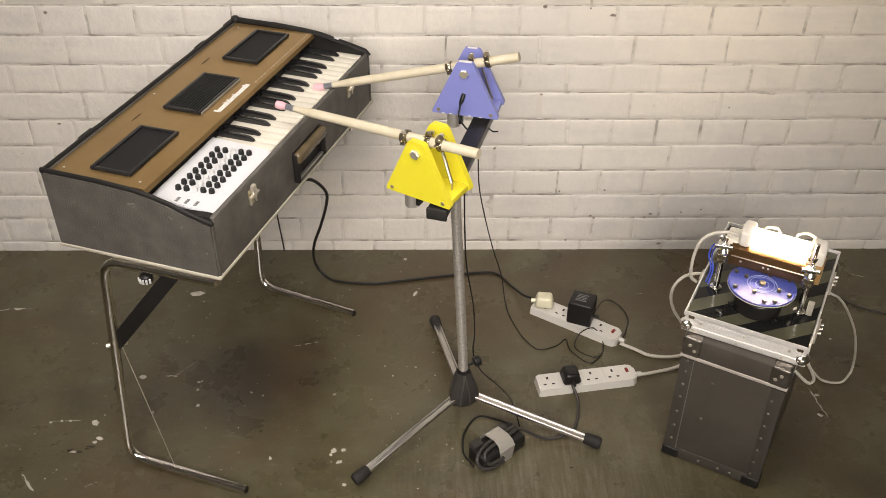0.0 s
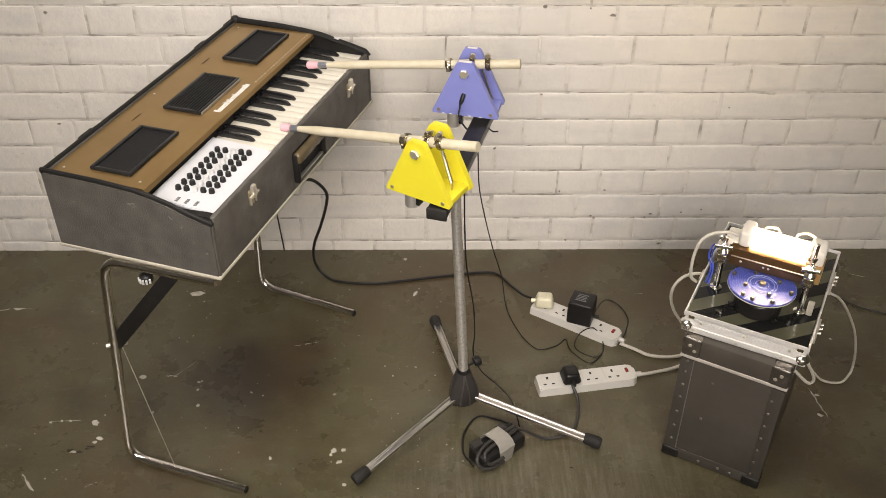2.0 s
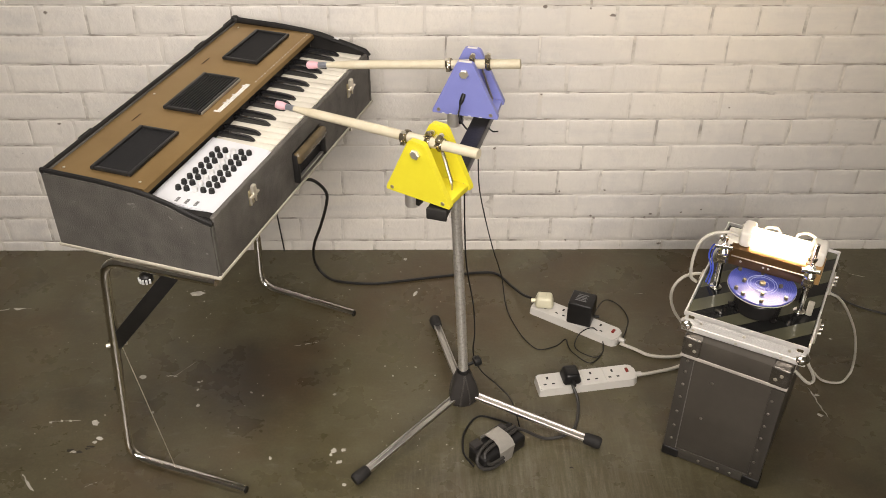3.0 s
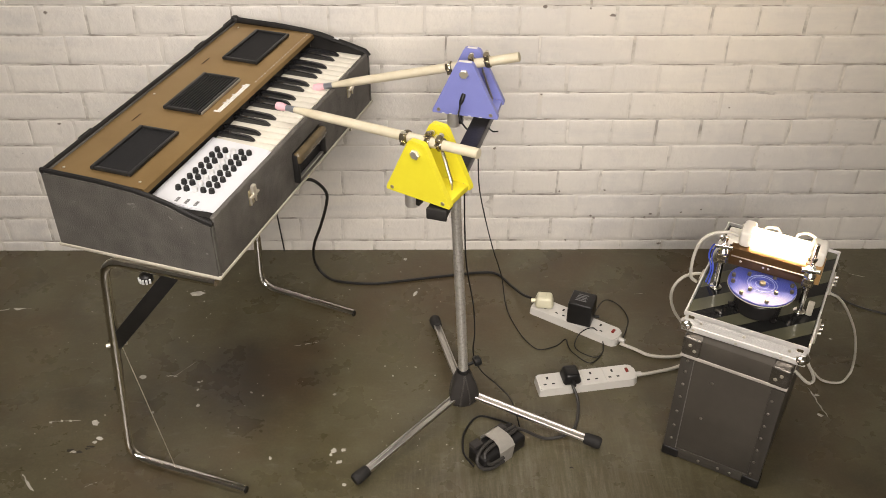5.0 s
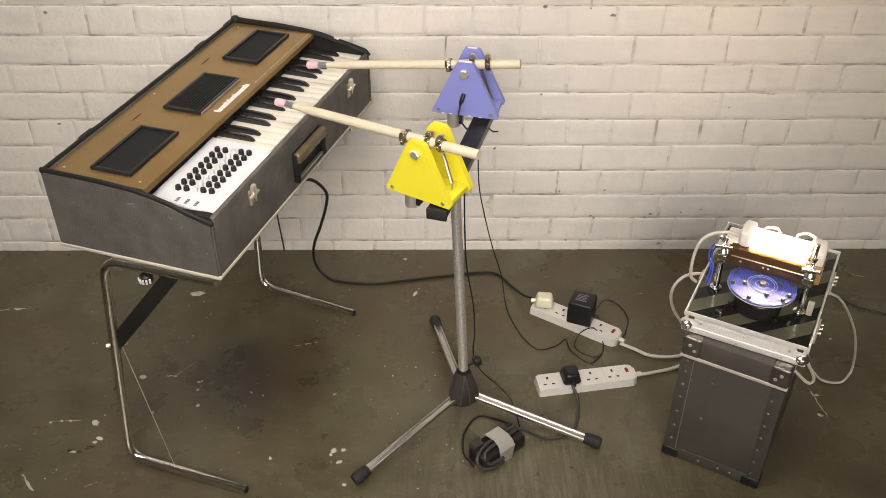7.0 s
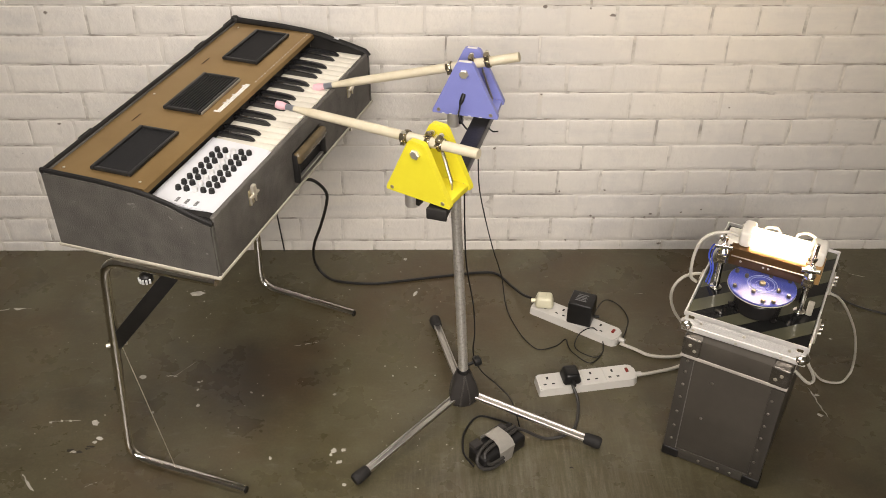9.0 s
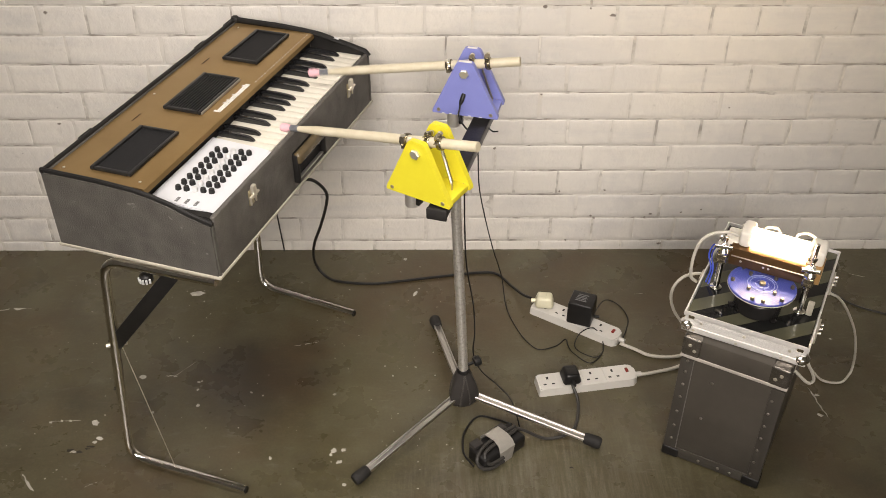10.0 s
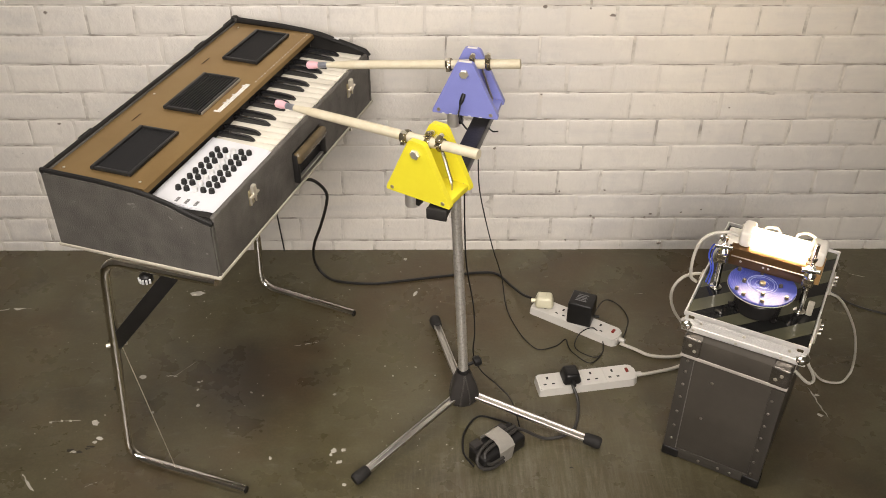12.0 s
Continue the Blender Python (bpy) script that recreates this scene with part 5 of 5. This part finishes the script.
cable("jack_cable", [(0.0592, -0.438, 0.692), (0.0580, -0.443, 0.684), (0.056, -0.450, 0.672), (0.066, -0.460, 0.655), (0.078, -0.462, 0.643), (0.088, -0.452, 0.638)], 0.0018, CABLE_BLACK, "thin black jack lead tucked under the striker")
cable("wall_cable", [(-0.425, -0.05, 0.530), (-0.424, -0.04, 0.35), (-0.418, -0.022, 0.15), (-0.410, -0.012, 0.004)], 0.0020, CABLE_GREY, "thin grey lead hanging behind the keyboard")

# ---- chips and dents in the wall paint ----


def wall_chips():
    rng = random.Random(21)
    spots = [(0.272, 0.717, 5), (0.38, 0.713, 3), (0.435, 0.696, 5), (-0.912, 0.702, 5), (0.278, 0.485, 2), (0.165, 0.329, 3.2), (0.345, 0.195, 3), (0.467, 0.199, 3), (0.437, 0.116, 3), (0.6, 0.121, 3), (0.737, 0.135, 2), (0.637, 0.021, 4), (-0.948, 0.403, 3), (0.684, 0.126, 2), (0.758, 0.448, 2), (0.446, 0.108, 3), (0.586, 0.108, 3), (0.374, 0.033, 3)]
    out = bmesh.new()
    for x, z, r in spots:
        r *= 0.001
        k = 9
        long = rng.uniform(1.0, 1.8)
        ring = []
        for i in range(k):
            a = 2 * math.pi * i / k
            q = r * rng.uniform(0.6, 1.2)
            ring.append((x + q * long * math.cos(a), z + q * math.sin(a)))
        low = [out.verts.new((p, 0.0, q)) for p, q in ring]
        top = [out.verts.new((x + (p - x) * 0.8, -0.0036, z + (q - z) * 0.8)) for p, q in ring]
        out.faces.new(top)
        for i in range(k):
            out.faces.new((low[i], top[i], top[(i + 1) % k], low[(i + 1) % k]))
    bmesh.ops.recalc_face_normals(out, faces=out.faces)
    return out


CHIPPED = mat("dark_chipped_plaster", (0.24, 0.21, 0.18), 0.9, second=(0.12, 0.10, 0.085), scale=80)
tagged(part("wall_chips", wall_chips(), CHIPPED), "small dark chips in the painted brick wall", "paint chips", kind="stuff")

def wall_cracks():
    """Hairline gaps where the paint has parted along the bed joints."""
    rng = random.Random(31)
    out = bmesh.new()
    for row in range(-1, 10):
        x = -1.36 + rng.uniform(0, 0.15)
        while x < 1.38:
            length = rng.uniform(0.03, 0.20)
            steps = max(4, int(length / 0.008))
            drop = rng.uniform(-0.0008, 0.0008)
            rows = []
            for k in range(steps + 1):
                f = k / steps
                w = (0.0002 + 0.0011 * rng.random() ** 2) * (1 - abs(2 * f - 1) ** 4)
                z = 0.720 - row * 0.0765 + drop + 0.0009 * noise.noise(Vector((x * 9 + f * length * 60, row, 0)))
                rows.append([out.verts.new((x + f * length, -0.0012, z + q * w)) for q in (-1, 1)])
            for p, q in zip(rows, rows[1:]):
                out.faces.new((p[0], q[0], q[1], p[1]))
            x += length + rng.uniform(0.02, 0.22)
    return out


tagged(part("wall_cracks", wall_cracks(), CHIPPED), "dark hairline cracks along the wall's bed joints", "cracks", kind="stuff")

# ---- bricks of the wall ----


def lay_bricks():
    rng = random.Random(11)
    course, pitch = 0.0765, 0.2295
    joint = 0.0010
    shapes = {}
    for kind, length in (("stretcher", pitch), ("header", pitch / 2)):
        for v in range(8):
            b = bmesh.new()
            hx, hz = length / 2 - joint / 2, course / 2 - joint / 2
            nx, nz = (14, 5) if kind == "stretcher" else (8, 5)
            drift = Vector((rng.uniform(-50, 50), rng.uniform(-50, 50), 0))
            # rows run from edge to edge: a steep arris, then a soft shoulder, then the lumpy face
            us = [-1, -1 + 0.0014 / hx, -1 + 0.0045 / hx] + [-1 + 2 * k / nx for k in range(1, nx)] + [1 - 0.0045 / hx, 1 - 0.0014 / hx, 1]
            ws = [-1, -1 + 0.0014 / hz, -1 + 0.0045 / hz] + [-1 + 2 * k / nz for k in range(1, nz)] + [1 - 0.0045 / hz, 1 - 0.0014 / hz, 1]
            grid = []
            for iw, ez in enumerate(ws):
                line = []
                for iu, ex in enumerate(us):
                    rank = min(iu, iw, len(us) - 1 - iu, len(ws) - 1 - iw)
                    p = Vector((ex * hx * 22, ez * hz * 30, 0)) + drift
                    wob = noise.noise(p * 2.1)
                    y = (0.0030, -0.0007, -0.0015)[rank] if rank < 3 else -0.0017
                    y -= 0.0009 * noise.noise(p) + 0.0005 * wob
                    inward = 1 - 0.0010 * (1 + wob + noise.noise(p * 4.3)) * (rank < 2) / hz
                    line.append(b.verts.new((ex * hx * (1 - 0.0013 * (1 + noise.noise(p * 1.7) + noise.noise(p * 5.1)) * (rank < 2) / hx), y if rank else 0.003, ez * hz * inward)))
                grid.append(line)
            for p, q in zip(grid, grid[1:]):
                for k in range(len(us) - 1):
                    b.faces.new((p[k], p[k + 1], q[k + 1], q[k]))
            data = mesh_object("brick", b, WALL)
            data.set_sharp_from_angle(angle=radians(80))
            shapes[kind, v] = data
    phases = {-1: 0.150, 0: 0.214, 1: 0.265, 2: 0.222, 3: 0.275, 4: 0.236, 5: 0.397, 6: 0.222, 7: 0.393, 8: 0.214, 9: 0.30}
    for row, phase in phases.items():
        kind = "stretcher" if row % 2 else "header"
        length = pitch if row % 2 else pitch / 2
        top = 0.720 - row * course
        mid = top - course / 2
        if row == 9:
            kind, length, = "header", pitch / 2
        x = phase - length * math.ceil((phase + 1.36) / length)
        while x < 1.42:
            at = pose(x + length / 2 + rng.uniform(-0.0015, 0.0015), rng.uniform(-0.0005, 0.0005), mid + rng.uniform(-0.0006, 0.0006), rng.uniform(-0.4, 0.4), rng.uniform(-0.22, 0.22), rng.uniform(-0.22, 0.22))
            ob = new("brick", shapes[kind, rng.randrange(8)])
            ob.parent = wall_north
            ob.matrix_basis = at
            x += length


lay_bricks()


# ---- what moves ----


def motions():
    # height of each tip, on a scale where the arm's slope follows
    yellow = [(0.0, 187), (0.5, 187), (0.55, 195), (0.6, 220), (0.7, 225), (0.8, 226), (1.1, 226), (1.16, 215), (1.2, 186), (1.3, 167), (1.4, 195), (1.5, 188), (1.55, 192), (1.6, 208),
              (1.66, 224), (1.8, 226), (2.1, 226), (2.15, 200), (2.2, 173), (2.3, 175), (2.4, 195), (2.5, 181), (2.6, 185), (2.7, 191), (2.8, 183), (2.9, 187), (3.0, 187), (3.5, 187),
              (3.6, 222), (3.7, 226), (4.1, 226), (4.2, 175), (4.3, 170), (4.4, 196), (4.5, 181), (4.6, 185), (4.7, 190), (4.8, 189), (4.9, 181), (5.0, 189), (5.1, 183), (5.2, 185), (5.4, 187),
              (5.8, 187), (5.9, 221), (6.0, 226), (6.6, 226), (6.66, 195), (6.7, 174), (6.8, 171), (6.9, 196), (7.0, 182), (7.1, 182), (7.2, 189), (7.3, 185), (7.5, 187),
              (7.6, 222), (7.7, 226), (8.1, 226), (8.2, 174), (8.3, 171), (8.4, 196), (8.5, 181), (8.6, 189), (8.7, 184), (8.8, 185), (8.9, 187), (9.6, 187),
              (9.7, 223), (9.8, 226), (10.2, 226), (10.26, 200), (10.3, 179), (10.4, 167), (10.5, 196), (10.56, 192), (10.6, 208), (10.66, 223), (10.8, 226), (11.1, 226), (11.16, 226), (11.2, 220),
              (11.24, 195), (11.3, 168), (11.4, 178), (11.5, 190), (11.6, 180), (11.7, 187), (11.8, 185), (11.9, 183), (12.0, 185)]
    walk(yellow_arm, [(t, pose(0.069, 0.043, 0.0985, 0, -(3.9 + (y - 187) * 0.203), 0)) for t, y in yellow])
    blue = [(0.0, 154.5), (0.7, 154), (0.8, 146), (0.9, 125), (1.0, 111), (1.1, 114.5), (3.8, 114.5), (3.9, 145), (4.0, 154.5), (5.2, 154.5), (5.3, 150), (5.4, 136), (5.5, 111), (5.6, 114),
            (5.8, 114.5), (8.3, 114.5), (8.4, 145), (8.5, 154.5), (9.7, 154), (9.8, 151), (9.9, 149), (10.0, 128), (10.1, 110), (10.2, 114.5), (12.0, 114.5)]
    walk(blue_arm, [(t, pose(0.069, 0.039, 0.0972, 0, -(7.2 + (y - 114.5) * 0.215), 0)) for t, y in blue])
    turn = [(0.0, 0.0), (1.0, -22.0), (2.5, -53.8), (3.2, -68.5), (4.8, -103.0), (7.0, -141.0), (9.0, -182.8), (10.5, -212.5), (12.0, -242.8)]
    walk(timing_disc, [(t, pose(0.002, -0.088, 0.053, 0, 0, a)) for t, a in turn])


motions()
